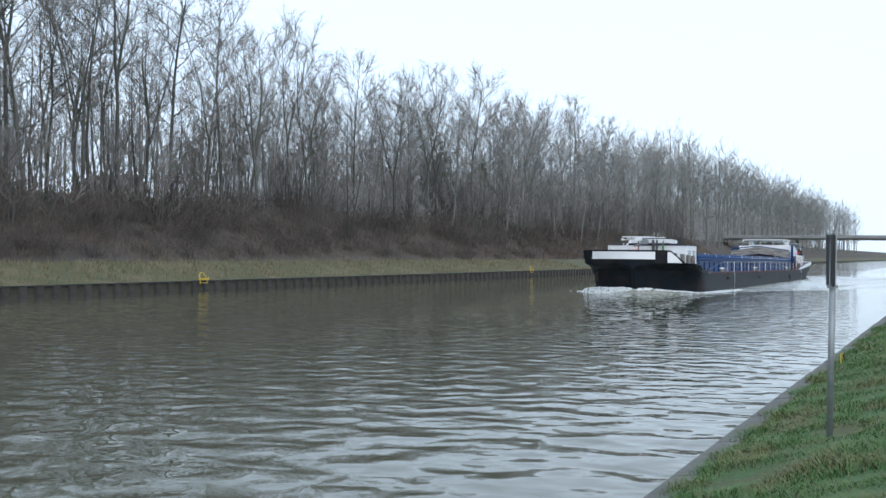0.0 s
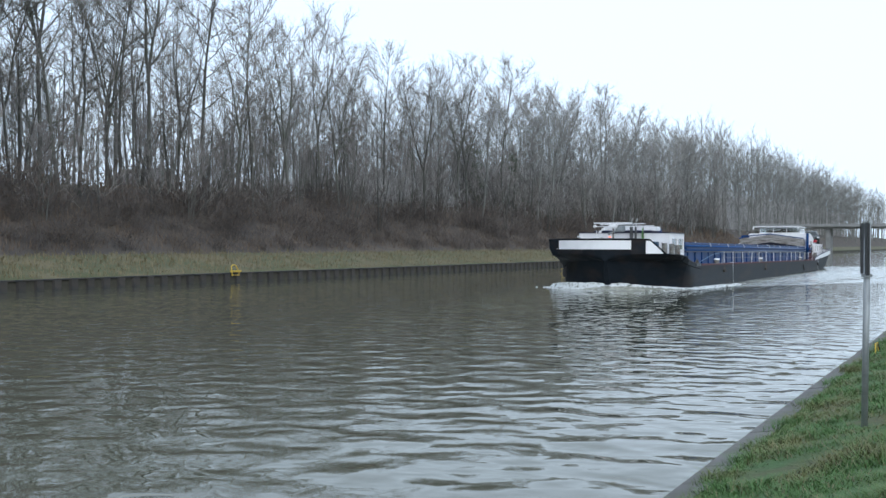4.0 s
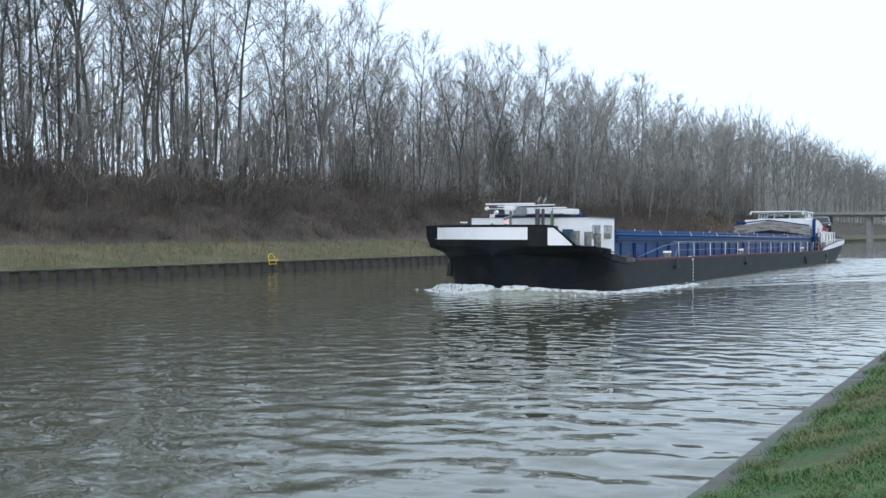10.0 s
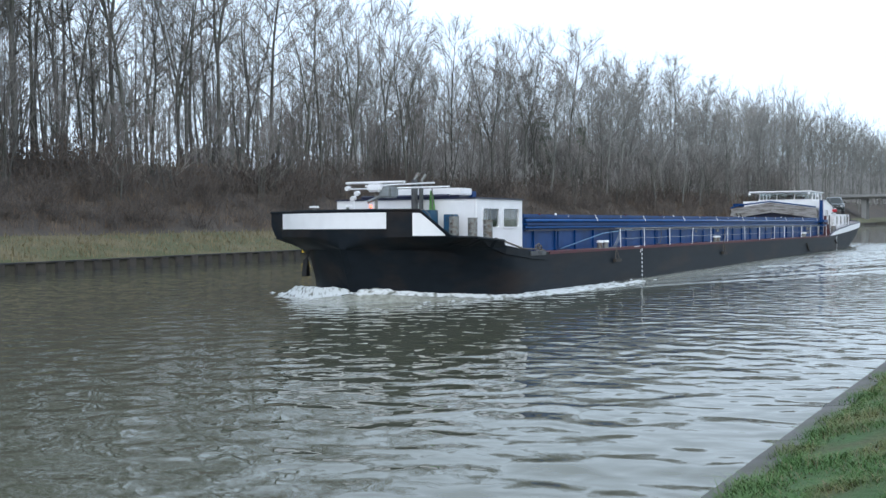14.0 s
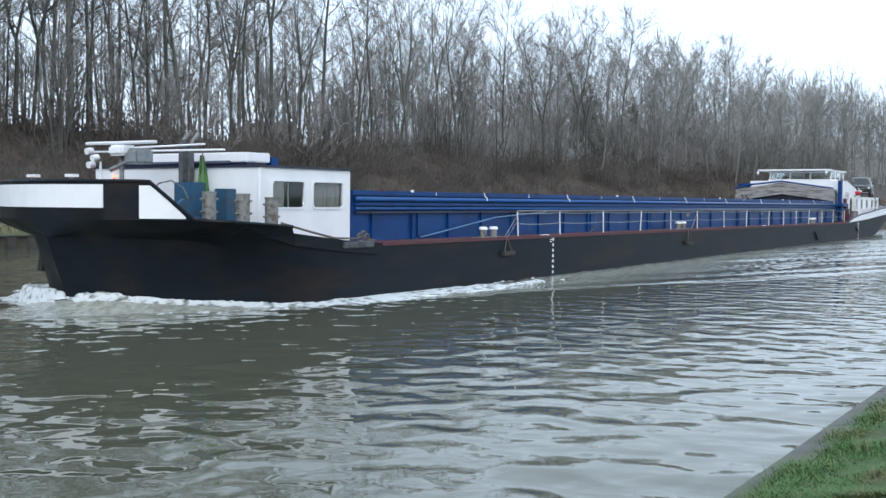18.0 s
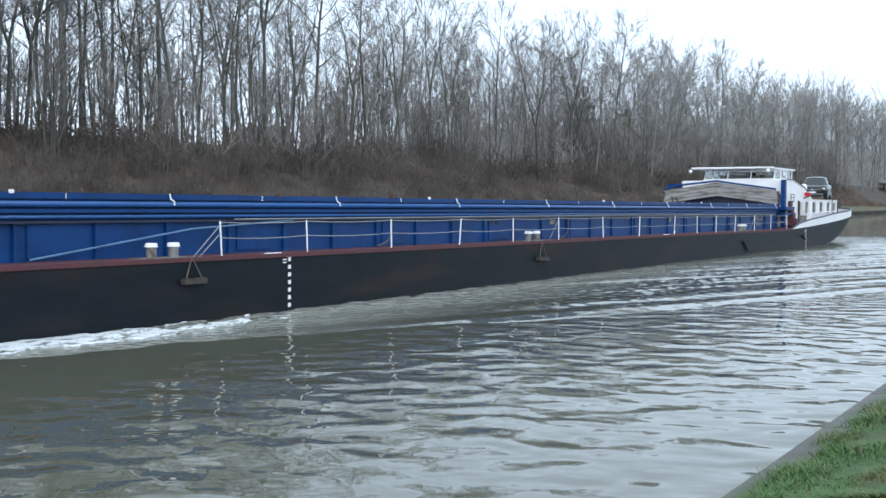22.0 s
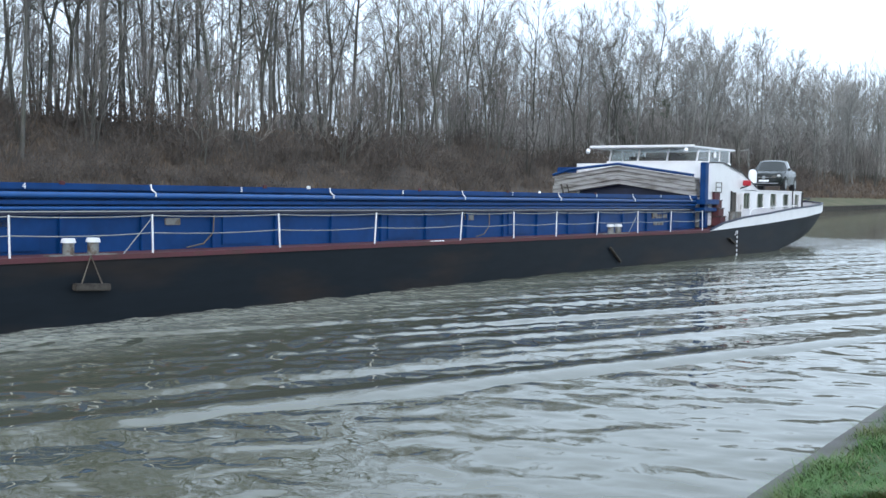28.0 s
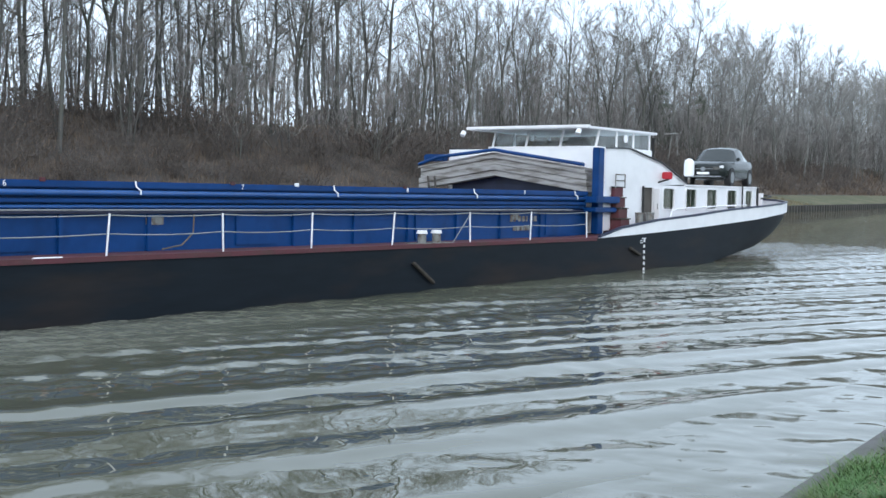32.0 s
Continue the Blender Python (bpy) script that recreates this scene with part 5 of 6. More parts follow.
        part("fairlead", box(*sorted((CX + side * 3.95, CX + side * 4.2)), -12.5, -11.1, 1.33, 1.5, 0.02), M_SCUFF, barge, "scuffed steel fairlead")
    anchor = part("anchor", prism([(-15.94, 0.62), (-15.66, 0.62), (-15.74, 1.25), (-15.82, 1.25)], "x", CX - 3.5, CX - 3.28, 0.02), M_BLACK, barge, "black stowed anchor")
    part("shank", rod([(CX - 3.4, -15.78, 1.2), (CX - 3.2, -15.78, 1.6)], 0.04, 8), M_BLACK, anchor)


def lamp_mat(name, colour, strength):
    m = bpy.data.materials.new(name)
    m.use_nodes = True
    b = m.node_tree.nodes["Principled BSDF"]
    b.inputs["Base Color"].default_value = (*colour, 1)
    b.inputs["Emission Color"].default_value = (*colour, 1)
    b.inputs["Emission Strength"].default_value = strength
    return m


M_LAMP = lamp_mat("orange_lamp", (1.0, 0.14, 0.07), 4.0)
M_REDLAMP = lamp_mat("red_lamp", (0.42, 0.015, 0.03), 0.08)


def stern_house(barge):
    xo, xi = CX + 3.2, CX - 3.2
    wins = [(51.06, 51.93), (52.83, 53.71), (54.58, 55.47), (56.39, 57.28), (58.10, 58.80)]
    for side in (1, -1):
        x = CX + side * 3.2
        x0, x1 = sorted((x, x - side * 0.06))
        part("stern_wall", wall_y(x0, x1, 50.75, 59.3, 1.75, 3.14, [(a, b, 2.30, 3.04) for a, b in wins]), M_WHITE, barge, "white stern cabin wall")
        for i, (a, b) in enumerate(wins):
            window_y(barge, x, a, b, 2.30, 3.04, (0.9, 0.35, 0.85, 0.4, 1.0)[i], out=side)
        # wall below the wheelhouse, with a doorway
        part("stern_wall", prism([(46.9, 1.6), (49.55, 1.6), (49.55, 3.05), (50.35, 3.05), (50.35, 1.6), (50.75, 1.6), (50.75, 3.14), (52.95, 3.2), (50.9, 3.92), (48.6, 4.32), (46.9, 4.28)], "x", x0, x1), M_WHITE, barge, "white wall below the wheelhouse")
        # solid dark block fills the opening, standing for the shade inside
        part("doorway_shade_block", box(min(x, x - side * 0.5), max(x - side * 0.08, x - side * 0.5) if side > 0 else x + 0.5, 49.55, 50.35, 1.7, 3.05), M_ROOM, barge)
        d = part("door", box(min(x + side * 0.02, x + side * 0.24), max(x + side * 0.02, x + side * 0.24), 50.36, 50.42, 1.75, 3.02, 0.02), M_WHITE, barge, "white cabin door standing open")
        part("handle", rod([(x + side * 0.18, 50.34, 2.3), (x + side * 0.18, 50.34, 2.5)], 0.015, 6), M_STEEL, d)
        part("hand_rail", rod([(x + side * 0.45, 50.7, 1.85), (x + side * 0.45, 50.9, 2.22), (x + side * 0.42, 51.3, 2.32), (x + side * 0.38, 55, 2.42), (x + side * 0.3, 57.6, 2.46)], 0.03, 8), M_WHITE, barge, "white hand rail")
        part("pipe", rod([(x + side * 0.05, 57.75, 1.9), (x + side * 0.05, 57.75, 3.2)], 0.03, 8), M_BLACK, barge)
        part("edge_trim", box(*sorted((x + side * 0.01, x + side * 0.05)), 59.22, 59.34, 1.9, 3.2), M_BLACK, barge)
        part("door_post", rod([(x + side * 0.06, 49.5, 1.6), (x + side * 0.06, 49.5, 3.1)], 0.04, 8), M_BLACK, barge)
        for y in (48.45, 49.2):
            b = part("stern_bollard", rod([(x + side * 0.5, y, 1.5), (x + side * 0.5, y, 2.15)], 0.135, 16), M_STEEL, barge, "grey steel stern bollard")
            part("cap", rod([(x + side * 0.5, y, 2.15), (x + side * 0.5, y, 2.2)], 0.155, 16), M_STEEL, b)
    part("stern_roof", box(xi - 0.05, xo + 0.05, 52.75, 59.4, 3.14, 3.195, 0.02), M_WHITE, barge, "white flat cabin roof")
    part("sloped_roof", prism([(48.6, 4.33), (50.9, 3.93), (52.95, 3.21), (52.8, 3.12), (50.8, 3.85), (48.5, 4.25)], "x", xi, xo), M_WHITE, barge)
    part("stern_end", box(xi, xo, 59.24, 59.3, 1.75, 3.14), M_WHITE, barge)
    part("front_wall", box(xi, xo, 46.9, 46.96, 1.5, 4.28), M_WHITE, barge)
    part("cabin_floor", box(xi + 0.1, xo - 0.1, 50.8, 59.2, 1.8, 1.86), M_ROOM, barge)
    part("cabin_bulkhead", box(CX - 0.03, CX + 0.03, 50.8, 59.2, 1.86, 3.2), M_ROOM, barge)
    # brown steps beside the wheelhouse
    st = part("steps", box(xo + 0.02, xo + 0.5, 47.3, 48.0, 1.6, 1.66), M_RED, barge, "brown wooden steps")
    for k in range(4):
        z = 1.66 + 0.35 * k
        part("riser", box(xo + 0.02, xo + 0.42 - 0.09 * k, 47.36, 47.94, z, z + 0.31, 0.01), M_RED, st)
        part("step", box(xo + 0.02, xo + 0.45 - 0.09 * k, 47.32, 47.98, z + 0.31, z + 0.345, 0.008), M_WOOD, st)
    for y in (47.34, 47.96):
        part("step_rail", rod([(xo + 0.2, y, 3.0), (xo + 0.2, y, 3.45)], 0.022, 8), M_STEEL, st)
    for z in (3.25, 3.45):
        part("step_rail", rod([(xo + 0.2, 47.34, z), (xo + 0.2, 47.96, z)], 0.022, 8), M_STEEL, st)
    # wheelhouse
    zb, zw, zr = 4.32, 4.42, 4.98
    h = 2.15
    wh = part("wheelhouse", box(CX - h - 0.05, CX + h + 0.05, 47.9, 52.05, zb - 0.35, zw, 0.02), M_WHITE, barge, "low white wheelhouse with wide windows")
    corners = [(CX - h, 48.3), (CX + h, 48.3), (CX + h, 51.9), (CX - h, 51.9)]
    for x in (CX - h, CX - h / 3, CX + h / 3, CX + h):
        part("window_post", rod([(x, 48.12, zw), (x, 48.32, zr)], 0.045, 6), M_WHITE, wh)
    for x in (CX - h, CX + h):
        for y in (49.5, 50.7, 51.9):
            part("window_post", rod([(x, y, zw), (x, y, zr)], 0.045, 6), M_WHITE, wh)
    for a, b in ((0, 1), (1, 2), (2, 3), (3, 0)):
        (xa, ya), (xb, yb) = corners[a], corners[b]
        p = part("pane", box(min(xa, xb) - 0.005, max(xa, xb) + 0.005, min(ya, yb) - 0.005, max(ya, yb) + 0.005, zw, zr), M_GLASS, wh, "clear wheelhouse window")
        p.visible_shadow = False
    part("console", box(CX - 1.4, CX + 1.4, 48.6, 49.1, zw, zw + 0.22, 0.03), M_ROOM, wh)
    part("chair", box(CX - 0.3, CX + 0.3, 50.2, 50.8, zw, zw + 0.42, 0.06), M_ROOM, wh)
    part("wheelhouse_roof", box(CX - 2.75, CX + 2.3, 47.45, 52.3, zr, zr + 0.09, 0.03), M_WHITE, wh, "pale flat roof with raised edge")
    part("roof_edge", box(CX - 2.8, CX + 2.35, 47.35, 47.45, zr + 0.02, zr + 0.13, 0.02), M_WHITE, wh)
    part("round_window", rod([(CX + h + 0.02, 50.1, 4.75), (CX + h + 0.05, 50.1, 4.75)], 0.14, 16), M_WHITE, wh)
    for x in (CX - 2.7, CX + 2.1):
        lamp = part("roof_lamp", rod([(x, 47.1, zr - 0.06), (x, 47.0, zr - 0.2)], 0.09, 12), M_WHITE, wh, "small white lamp")
    part("aerial_arm", rod([(CX + 2.6, 52.1, 5.0), (CX + 2.6, 53.2, 5.1), (CX + 2.6, 53.3, 4.3)], 0.03, 6), M_STEEL, wh)
    part("aerial", rod([(CX + 2.0, 52.5, 4.2), (CX + 2.0, 52.5, 4.9)], 0.05, 8), M_BLACK, wh)
    part("red_board", box(xo + 0.04, xo + 0.4, 50.86, 51.0, 3.36, 3.61, 0.03), M_REDLAMP, barge, "red side light")
    part("light_arm", rod([(xo - 0.02, 50.7, 3.24), (xo + 0.3, 50.92, 3.36)], 0.035, 6), M_BLACK, barge)
    # stacked hatch covers
    for k in range(4):
        z = 2.86 + 0.2 * k
        out = [(CX - 4.15 + 0.04 * k, z), (CX - 0.8, z + 0.5), (CX + 2.9 - 0.02 * k, z - 0.02), (CX + 2.9 - 0.02 * k, z + 0.165), (CX - 0.8, z + 0.685), (CX - 4.15 + 0.04 * k, z + 0.18)]
        part("hatch_cover", prism(out, "y", 46.36 - 0.05 * (k % 2), 46.86, 0.01), M_GREYMETAL, barge, "weathered grey arched hatch cover")
    top = bmesh.new()
    rod([(CX - 4.1, 46.3, 3.74), (CX - 3.2, 46.3, 4.0), (CX - 0.8, 46.3, 4.24), (CX + 2.8, 46.3, 3.74)], 0.06, 8, top)
    part("cover_beam", top, M_BLUE, barge, "blue tube over the hatch covers")
    part("cover_end", box(CX - 3.9, CX - 3.0, 46.3, 46.6, 3.85, 4.1, 0.04), M_BLUE, barge, "blue lifting gear")
    part("cover_ladder", rod([(CX - 3.3, 45.9, 2.86), (CX - 3.6, 46.2, 3.3)], 0.04, 6), M_WOOD, barge)
    part("cover_ladder", rod([(CX - 3.0, 45.9, 2.86), (CX - 3.3, 46.2, 3.3)], 0.04, 6), M_WOOD, barge)
    gan = part("gantry_post", box(CX + 3.05, CX + 3.3, 46.4, 46.75, 1.5, 4.3, 0.02), M_BLUE, barge, "blue gantry post")
    part("gantry_foot", box(CX + 2.9, CX + 3.5, 46.0, 47.5, 2.5, 2.72, 0.03), M_BLUE, gan)
    part("gantry_foot", box(CX + 2.9, CX + 3.45, 46.0, 47.4, 2.2, 2.36, 0.03), M_BLUE, gan)
    # rounded stern fittings
    part("stern_capstan", rod([(CX + 2.0, 62.3, 2.2), (CX + 2.0, 62.3, 2.95)], 0.16, 14, r1=0.2), M_WHITE, barge)
    part("stern_rail", rod([(CX + 3.3, 59.5, 2.72), (CX + 3.1, 61.0, 2.82), (CX + 2.3, 62.5, 2.86), (CX + 1.0, 63.3, 2.9), (CX - 1.0, 63.3, 2.9)], 0.03, 8), M_BLACK, barge)
    dome = bmesh.new()
    prof = [(0.17, 3.55), (0.205, 3.6), (0.205, 4.0), (0.19, 4.1), (0.15, 4.18), (0.08, 4.23), (0.02, 4.245)]
    rows = [[dome.verts.new((CX + 1.9 + q * math.cos(6.2832 * k / 18), 55.7 + q * math.sin(6.2832 * k / 18), z)) for k in range(18)] for q, z in prof]
    for p, q in zip(rows, rows[1:]):
        for k in range(18):
            dome.faces.new((p[k], p[(k + 1) % 18], q[(k + 1) % 18], q[k]))
    dome.faces.new(rows[0][::-1])
    dome.faces.new(rows[-1])
    dish = part("aerial_dome", dome, M_WHITE, barge, "white domed aerial housing", smooth=True)
    part("dome_pole", rod([(CX + 1.9, 55.7, 3.27), (CX + 1.9, 55.7, 3.56)], 0.05, 8), M_STEEL, dish)
    # painted lettering too small to read, as plain bars
    for i in range(7):
        part("lettering_bar", box(CX + 2.905, CX + 2.925, 42.0 + 0.21 * i, 42.0 + 0.21 * i + (0.14 if i not in (1, 4) else 0.06), 1.93, 2.09), M_STEEL, barge, "pale painted bar")
    for i in range(5):
        part("lettering_bar", box(CX + 2.905, CX + 2.925, 42.15 + 0.19 * i, 42.3 + 0.19 * i, 1.66, 1.80), M_STEEL, barge, "pale painted bar")
    # dark sheet added before the white front wall as shade under the arch
    part("cover_gap_shade", box(CX - 3.0, CX + 2.9, 46.87, 46.89, 2.8, 3.45), M_DKBLUE, barge, "dark sheet painting the shade under the arched hatch covers")
    part("cover_edge", rod([(CX - 4.1, 46.28, 3.63), (CX - 0.8, 46.28, 4.14), (CX + 2.86, 46.28, 3.63)], 0.028, 6), M_GREYMETAL, barge, "pale metal edge")
    for x in (xo + 0.01, xi - 0.01):
        part("roof_trim", rod([(x, 47.0, 4.31), (x, 48.6, 4.35), (x, 50.9, 3.95), (x, 52.95, 3.23)], 0.03, 6), M_BOARD, barge, "dark edge trim")


barge = build_barge()


# ---- car carried on the stern cabin roof ----
def build_car():
    CAR_SIZE = 0.93
    car = thing("car", "dark green-black coupe-like sport utility car on the cabin roof", "car")
    # outline along the car: y, half width at sill, shoulder height, half width of roof, roof height
    secs = ((-2.36, 0.62, 0.55, 0.86, 0.0, 0.0), (-2.28, 0.80, 0.40, 0.90, 0.0, 0.0), (-1.9, 0.92, 0.30, 1.00, 0.0, 0.0), (-1.2, 0.97, 0.26, 1.06, 0, 0), (-0.85, 0.98, 0.26, 1.08, 0, 0),
            (-0.1, 0.98, 0.26, 1.10, 0, 0), (0.9, 0.98, 0.26, 1.12, 0, 0), (1.8, 0.96, 0.30, 1.14, 0, 0), (2.25, 0.86, 0.42, 1.12, 0, 0), (2.38, 0.7, 0.55, 1.05, 0, 0))
    v, f = [], []
    for y, w, z0, z1, _, _ in secs:
        pts = [(w * 0.9, z0), (w, z0 + 0.12), (w, z1 - 0.2), (w * 0.93, z1 - 0.03), (w * 0.6, z1), (0, z1 + 0.02)]
        v += [(x, y, z) for x, z in pts] + [(-x, y, z) for x, z in pts[-2::-1]]
    n = 11
    for i in range(len(secs) - 1):
        for k in range(n - 1):
            f.append((i * n + k, i * n + k + 1, (i + 1) * n + k + 1, (i + 1) * n + k))
        f.append((i * n + n - 1, i * n, (i + 1) * n, (i + 1) * n + n - 1))
    f.append(tuple(range(n))[::-1])
    f.append(tuple((len(secs) - 1) * n + k for k in range(n)))
    part_from(car, "body", v, f, M_CAR)
    cab = ((-0.95, 0.86, 1.06, 0.80, 1.08), (-0.2, 0.88, 1.08, 0.64, 1.60), (0.3, 0.88, 1.08, 0.66, 1.68), (0.9, 0.87, 1.08, 0.64, 1.63), (1.5, 0.85, 1.10, 0.60, 1.42), (2.1, 0.80, 1.10, 0.58, 1.16))
    v, f = [], []
    for y, wb, zb, wt, zt in cab:
        pts = [(wb, zb), (wt + 0.03, zt - 0.05), (wt * 0.7, zt), (0, zt + 0.02)]
        v += [(x, y, z) for x, z in pts] + [(-x, y, z) for x, z in pts[-2::-1]]
    n = 7
    panes = collections.defaultdict(list)
    for i in range(len(cab) - 1):
        for k in range(n - 1):
            q = (i * n + k, i * n + k + 1, (i + 1) * n + k + 1, (i + 1) * n + k)
            name = "windscreen" if i == 0 else "rear_window" if i == 4 else "side_window" if k == 0 else "far_side_window" if k == 5 else "roof"
            panes[name].append(q)
    for name, faces in panes.items():
        part_from(car, "side_window" if "side" in name else name, v, faces, M_CAR if name == "roof" else M_CARGLASS)
    for y in (-1.42, 1.45):
        for s in (1, -1):
            w = part("wheel", rod([(s * 0.72, y, 0.36), (s * 0.98, y, 0.36)], 0.36, 22), M_BLACK, car, "black tyre")
            part("rim", rod([(s * 0.985, y, 0.36), (s * 0.995, y, 0.36)], 0.24, 14), M_GALV, w, "silver alloy rim")
            part("arch", rod([(s * 0.9, y, 0.38), (s * 0.985, y, 0.38)], 0.395, 22), M_BLACK, car)
    part("grille", box(-0.45, 0.45, -2.39, -2.30, 0.58, 0.82, 0.04), M_BLACK, car)
    part("grille_bar", box(-0.42, 0.42, -2.41, -2.38, 0.69, 0.72, 0.01), M_GALV, car, "chrome grille bar")
    part("badge", rod([(0, -2.42, 0.70), (0, -2.39, 0.70)], 0.09, 16), M_GALV, car)
    for s in (1, -1):
        part("headlight", box(*sorted((s * 0.5, s * 0.84)), -2.32, -2.2, 0.72, 0.85, 0.03), M_WHITE, car, "clear headlight")
        part("mirror", box(*sorted((s * 0.93, s * 1.1)), -0.75, -0.6, 1.08, 1.22, 0.04), M_CAR, car)
    part("bumper", box(-0.75, 0.75, -2.40, -2.28, 0.36, 0.42, 0.02), M_GALV, car, "chrome bumper strip")
    part("number_plate", box(-0.26, 0.26, -2.415, -2.39, 0.47, 0.57, 0.005), M_WHITE, car, "pale plate")
    for o in car.children_recursive:
        if o.parent == car:
            o.scale = (CAR_SIZE,) * 3
    return car


def part_from(parent, name, v, f, material):
    bm = bmesh.new()
    vs = [bm.verts.new(p) for p in v]
    for q in f:
        bm.faces.new([vs[i] for i in q])
    loose = [x for x in bm.verts if not x.link_faces]
    for x in loose:
        bm.verts.remove(x)
    return part(name, bm, material, parent, smooth=True)


M_CARGLASS = mat("tinted_glass", (0.03, 0.035, 0.035), 0.08, spots=0.1, bump=0, spec=0.35)
wood_house()
car = build_car()
CAR_SEAT = pose(CX + 2.05, 58.1, 3.2, 0, 0, 9) @ Matrix.Diagonal((1, 1, 1, 1))


# ---- bow wave and wake, carried along with the barge ----
CREST_Y = (-17.95, -17.75, -17.5, -17.1, -16.4, -15, -12, -8, -2, 6, 16)
CREST_HALF = (0.0, 0.55, 1.3, 2.3, 3.4, 4.4, 4.6, 4.5, 4.6, 4.8, 5.0)
CREST_HIGH = (0.38, 0.44, 0.44, 0.42, 0.37, 0.24, 0.12, 0.08, 0.045, 0.01, 0.0)
NEAR_HALF = (0.0, 0.38, 0.78, 1.52, 2.35, 3.48, 4.13, 4.3, 4.95, 5.7, 6.4)   # the crest hugs the side towards the kerb
NEAR_HIGH = (0.38, 0.44, 0.44, 0.37, 0.27, 0.15, 0.09, 0.07, 0.03, 0.02, 0.0)


def build_wake(surface):
    """A broken crest that wraps the bow and trails along both sides."""
    r = np.random.RandomState(8)
    xs, ysheet, sheet = surface

    def level(x, y):
        return float(sheet[int(round(np.interp(y, ysheet, np.arange(len(ysheet))))), int(round(np.interp(x, xs, np.arange(len(xs)))))])

    foam = thing("bow_wave", "white broken bow wave and foam beside the hull", "foam", kind="stuff")
    v, f = [], []
    ys = np.concatenate([np.linspace(-17.95, -14, 120), np.linspace(-13.95, 5, 300)])
    m = 17
    for side in (1, -1):
        n0 = len(v)
        for y in ys:
            c, top = (np.interp(y, CREST_Y, NEAR_HALF), np.interp(y, CREST_Y, NEAR_HIGH)) if side > 0 else (np.interp(y, CREST_Y, CREST_HALF), np.interp(y, CREST_Y, CREST_HIGH))
            inner = max(0.0, half_at(y, 0.15) - 0.12) if y > -17.6 else 0.0
            wob = noise.noise(Vector((side * 9, y * 0.9, 0))) * 0.5 + noise.noise(Vector((side * 9, y * 3.1, 4))) * 0.3
            outer = c + (0.12 + (0.35 if side > 0 else 0.8) * top + np.interp(y, (-16.5, -14, -10.5, -7, -2, 5), (0, 0.35, 0.9, 1.0, 0.9, 0.6))) * (1 + 1.1 * wob)
            inner = max(inner, c - np.interp(y, (-9, -4, 5), (3, 0.9, 0.6)))
            for k in range(m):
                h = inner + (outer - inner) * k / (m - 1)
                if h < c:
                    z = top * (0.72 + 0.28 * (h - inner) / max(c - inner, 0.05))
                else:
                    q = (h - c) / max(outer - c, 0.02)
                    z = (top + 0.07) * max(0.0, math.cos(q * math.pi / 2)) ** 1.3 - 0.07
                p = Vector((h * 2.6 + side * 20, y * 2.0, 0))
                z += (0.03 + 0.24 * top) * (noise.noise(p) * 0.5 + noise.noise(p * 2.7) * 0.3 + noise.noise(p * 6.1) * 0.25) * (1 if k < m - 2 else 0.2) * min(1, top / 0.1)
                ramp = min(1.0, (y + 17.97) / 0.15) * min(1.0, (5 - y) / 6)
                z = z * ramp - 0.07 * (1 - ramp)
                low = level(CX + side * h, y)
                lap = 0.022 + 0.03 * noise.noise(p * 1.7)
                broken = noise.noise(Vector((h * 1.7, y * 0.9, side))) + 0.6 * noise.noise(Vector((h * 4.5, y * 2.2, side))) < (y + 9.5) * 0.13 - 0.5
                v.append((CX + side * h, y, max(z, low + lap) if k < m - 1 and not broken else low - 0.04))
        for i in range(len(ys) - 1):
            for k in range(m - 1):
                a = n0 + i * m + k
                q = (a, a + m, a + m + 1, a + 1)
                f.append(q if side < 0 else q[::-1])

    def blob(x, y, z, a, b, c):
        n1, k = len(v), 7
        v.append((x, y, z + c))
        for s, h in ((0.6, 0.75), (1.0, 0.0)):
            for i in range(k):
                w, q = 2 * math.pi * i / k, r.uniform(0.7, 1.3)
                v.append((x + a * s * q * math.cos(w), y + b * s * q * math.sin(w), z + c * h - 0.02))
        for i in range(k):
            j = (i + 1) % k
            f.append((n1, n1 + 1 + i, n1 + 1 + j))
            f.append((n1 + 1 + i, n1 + 1 + k + i, n1 + 1 + k + j, n1 + 1 + j))

    for side in (1, -1):
        for i in range(110):
            y = -17.7 + 15 * r.uniform(0, 1) ** 1.5
            c, top = np.interp(y, CREST_Y, NEAR_HALF if side > 0 else CREST_HALF), np.interp(y, CREST_Y, NEAR_HIGH)
            blob(CX + side * (c + 0.2 + 0.8 * top + abs(r.normal(0, 0.25))), y, 0.02, r.uniform(0.02, 0.07), r.uniform(0.1, 0.4), 0.02)
    tagged(mesh_ob("foam_crest", v, f, M_FOAM, foam, smooth=True), kind="stuff")
    return foam


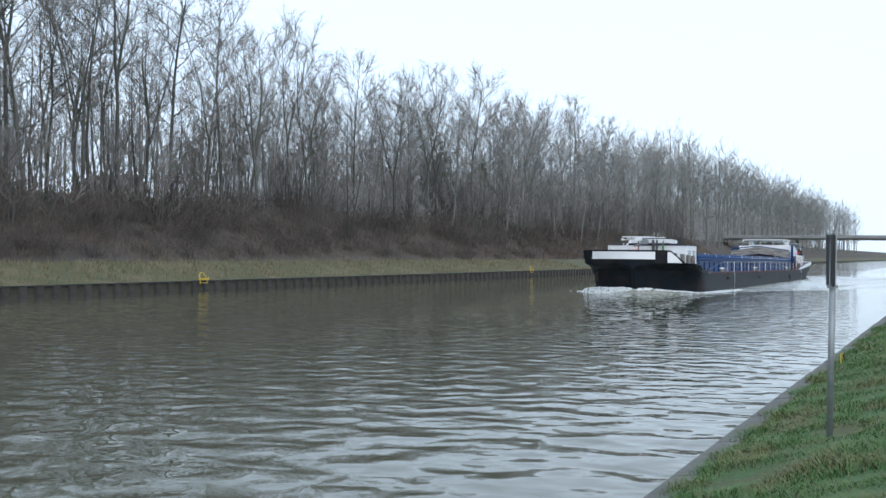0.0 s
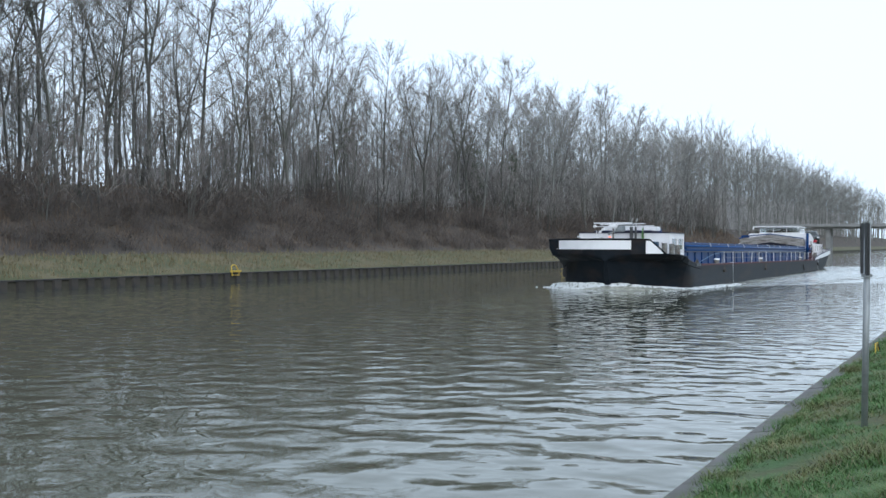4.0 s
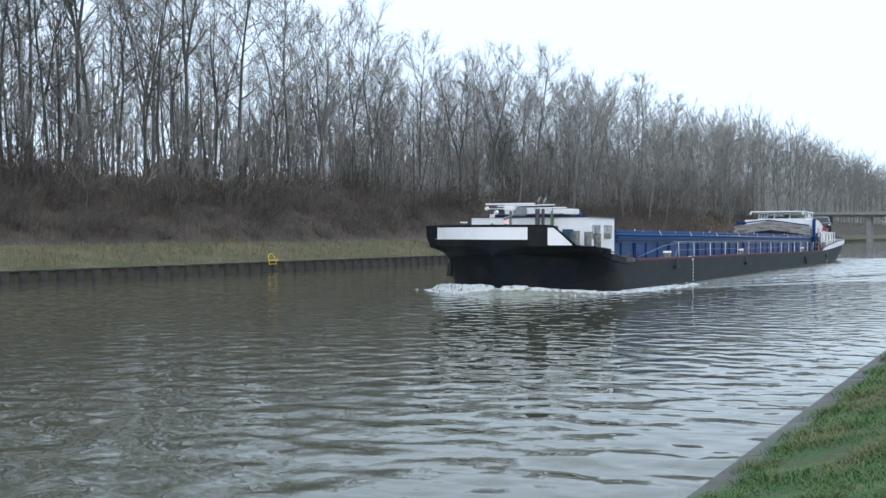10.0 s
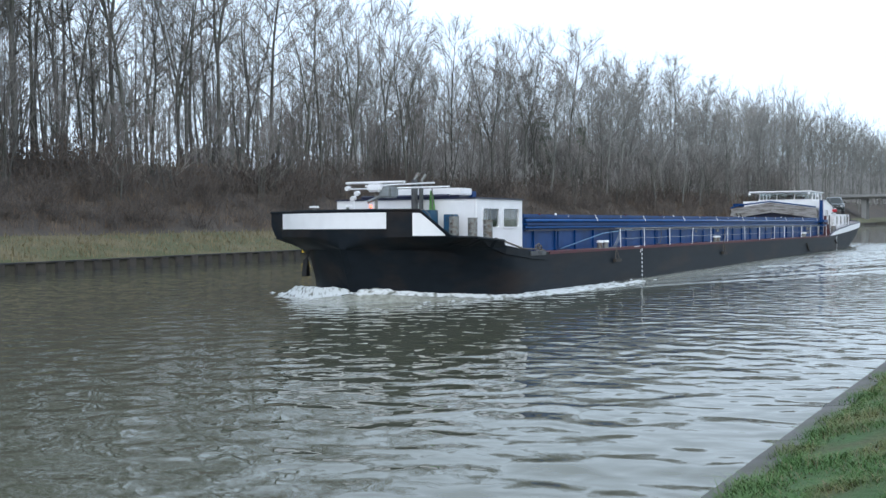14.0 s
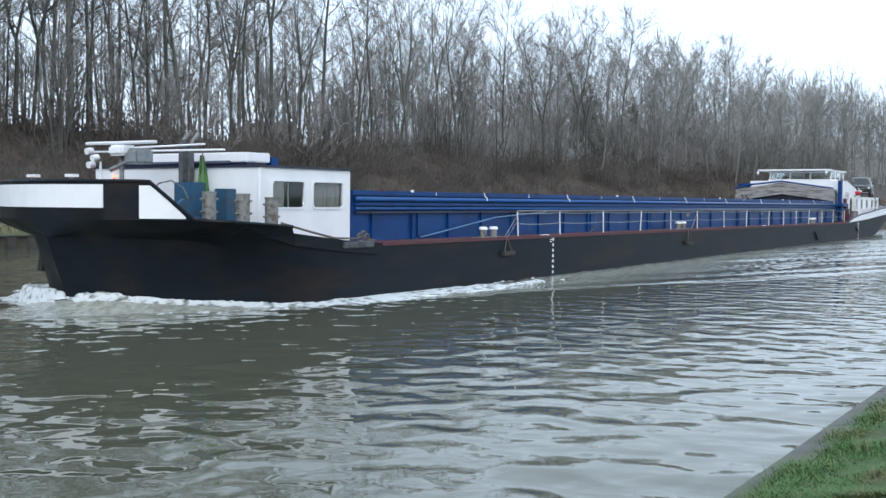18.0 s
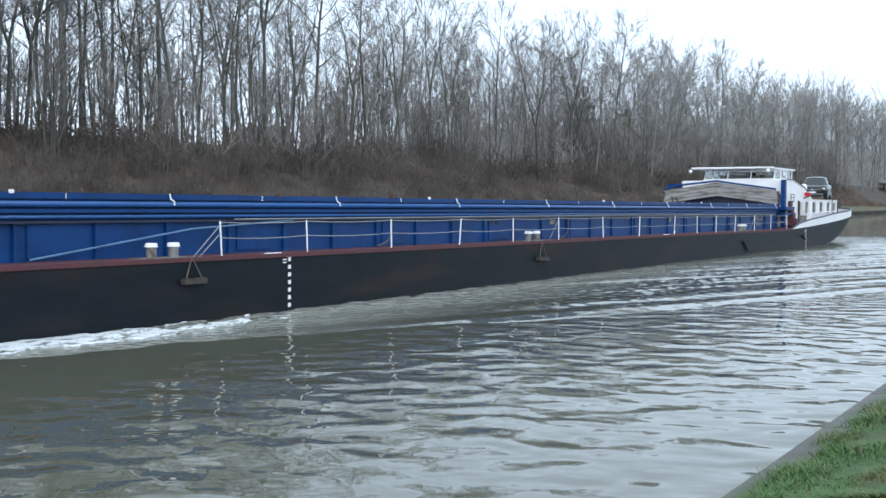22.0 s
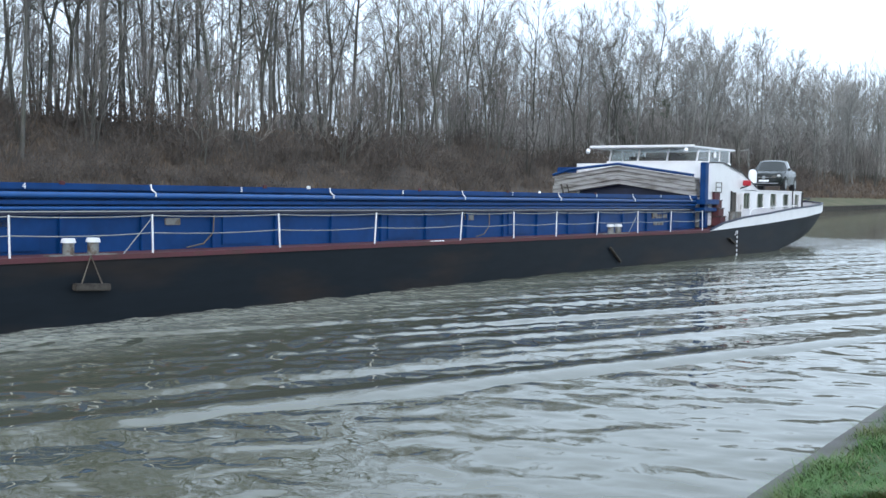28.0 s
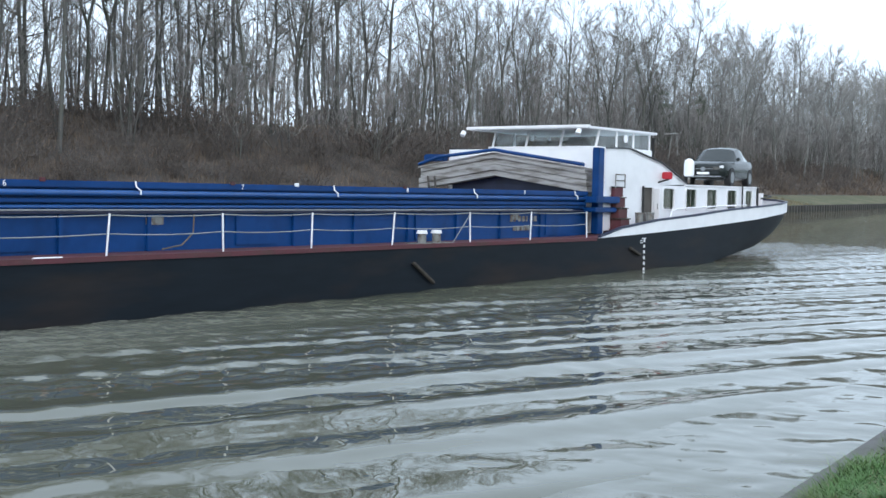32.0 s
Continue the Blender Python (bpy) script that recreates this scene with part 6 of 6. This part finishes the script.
def build_wake_waves():
    """Slanting crests that spread from the hull, as a sheet of water that travels with it."""
    xs = np.concatenate([np.linspace(-12.2, -0.1, 76), np.linspace(0.0, 15.3, 150)])
    ys = np.concatenate([np.linspace(-21.5, -10, 110), np.linspace(-9.85, 95, 510)])
    GX, Y = np.meshgrid(xs, ys)
    X = np.abs(GX - CX) - 4.1
    back = Y + 17.5
    front = np.clip(back * 0.42 - X * 1.0, -50, 50)     # inside the wedge behind the bow
    env = np.clip(front / 2.5, 0, 1) * np.clip((15.3 - X) / 3, 0, 1) * np.clip((95 - Y) / 30, 0, 1) * np.clip((GX + 12.2) / 2, 0, 1)
    swell = 0.03 * np.exp(-(np.maximum(X, 0) / 3.2) ** 2) * np.clip((Y - 12) / 16, 0, 1) * np.clip((80 - Y) / 20, 0, 1)
    r = np.random.RandomState(2)
    Z = np.zeros_like(X)
    for lam, slope, a in ((1.5, 0.40, 0.022), (1.95, 0.38, 0.030), (1.15, 0.44, 0.015), (2.7, 0.35, 0.020), (0.85, 0.36, 0.008), (1.3, 0.5, 0.01), (0.68, 0.42, 0.004)):
        k = 2 * np.pi / lam / math.hypot(1, slope)
        ph = k * (X - Y * slope) + r.uniform(0, 6) + 0.9 * np.sin(0.13 * Y + 0.21 * X + lam)
        Z += a * np.sin(ph) * (0.55 + 0.45 * np.sin(0.31 * X - 0.09 * Y + lam * 3))
    Z *= (0.3 + 0.7 * np.clip(X / 2.5, 0, 1)) * np.clip((Y + 8) / 30, 0.35, 1)
    wash = np.clip((X + 0.3) / 2.2, 0.3, 1) * np.exp(-np.maximum(X - 5, 0) / 4) * np.clip((Y + 4) / 14, 0, 1)
    for _ in range(26):
        lam, th = r.uniform(0.45, 0.8), r.normal(radians(70), 0.9)
        Z += 0.0045 * lam * wash * np.sin(2 * np.pi / lam * (X * np.cos(th) + Y * np.sin(th)) + r.uniform(0, 6) + 0.8 * np.sin(0.7 * Y + lam * 9))
    H = np.abs(GX - CX)
    C, T = np.interp(Y, CREST_Y, NEAR_HALF), np.interp(Y, CREST_Y, NEAR_HIGH) * np.exp(-np.clip(-17.95 - Y, 0, 9) / 0.8)
    bow = 0.8 * T * np.exp(-(np.maximum(H - C, 0) / 0.9) ** 2)
    crest = np.exp(-((front - 1.6) / 0.7) ** 2) * np.clip(back / 8, 0, 1) * np.clip((60 - back) / 30, 0, 1) * 0.06 * (0.5 + 0.5 * np.sin(0.33 * Y + 0.8 * np.sin(0.9 * Y)))
    near = np.exp(-np.maximum(X, 0) / 1.8) * 0.012 * (np.sin(5.2 * Y + 3 * np.sin(4 * X)) + np.sin(7.7 * X + 3.1 * Y))
    Z = (Z + crest + near + swell) * env + 0.018 - 0.12 * (1 - env)
    Z = np.maximum(Z, bow - 0.08)
    n = len(xs)
    j, i = np.meshgrid(np.arange(len(ys) - 1), np.arange(n - 1), indexing="ij")
    q = (j * n + i).ravel()
    F = np.stack([q, q + 1, q + n + 1, q + n], 1)
    ob = mesh_ob("wake", np.stack([GX.ravel(), Y.ravel(), Z.ravel()], 1).tolist(), F.tolist(), M_WASH, smooth=True)
    return tagged(ob, "slanting wash waves spreading from the barge", "wake", kind="stuff"), (xs, ys, Z)


wake, surface = build_wake_waves()
foam = build_wake(surface)


# ---- what moves ----
def motions():
    rows = [(t, pose(x, y, 0, TRIM, 0, a)) for t, x, y, a in BARGE_WAY]
    walk(barge, rows)
    walk(car, [(t, m @ CAR_SEAT) for t, m in rows])
    flat = [(t, pose(x, y, 0, 0, 0, a)) for t, x, y, a in BARGE_WAY]
    walk(foam, flat)
    walk(wake, flat)
    walk(water, [(t, pose(0, -0.35 * t, 0)) for t in (0, 8, 16, 24, 32)])


motions()
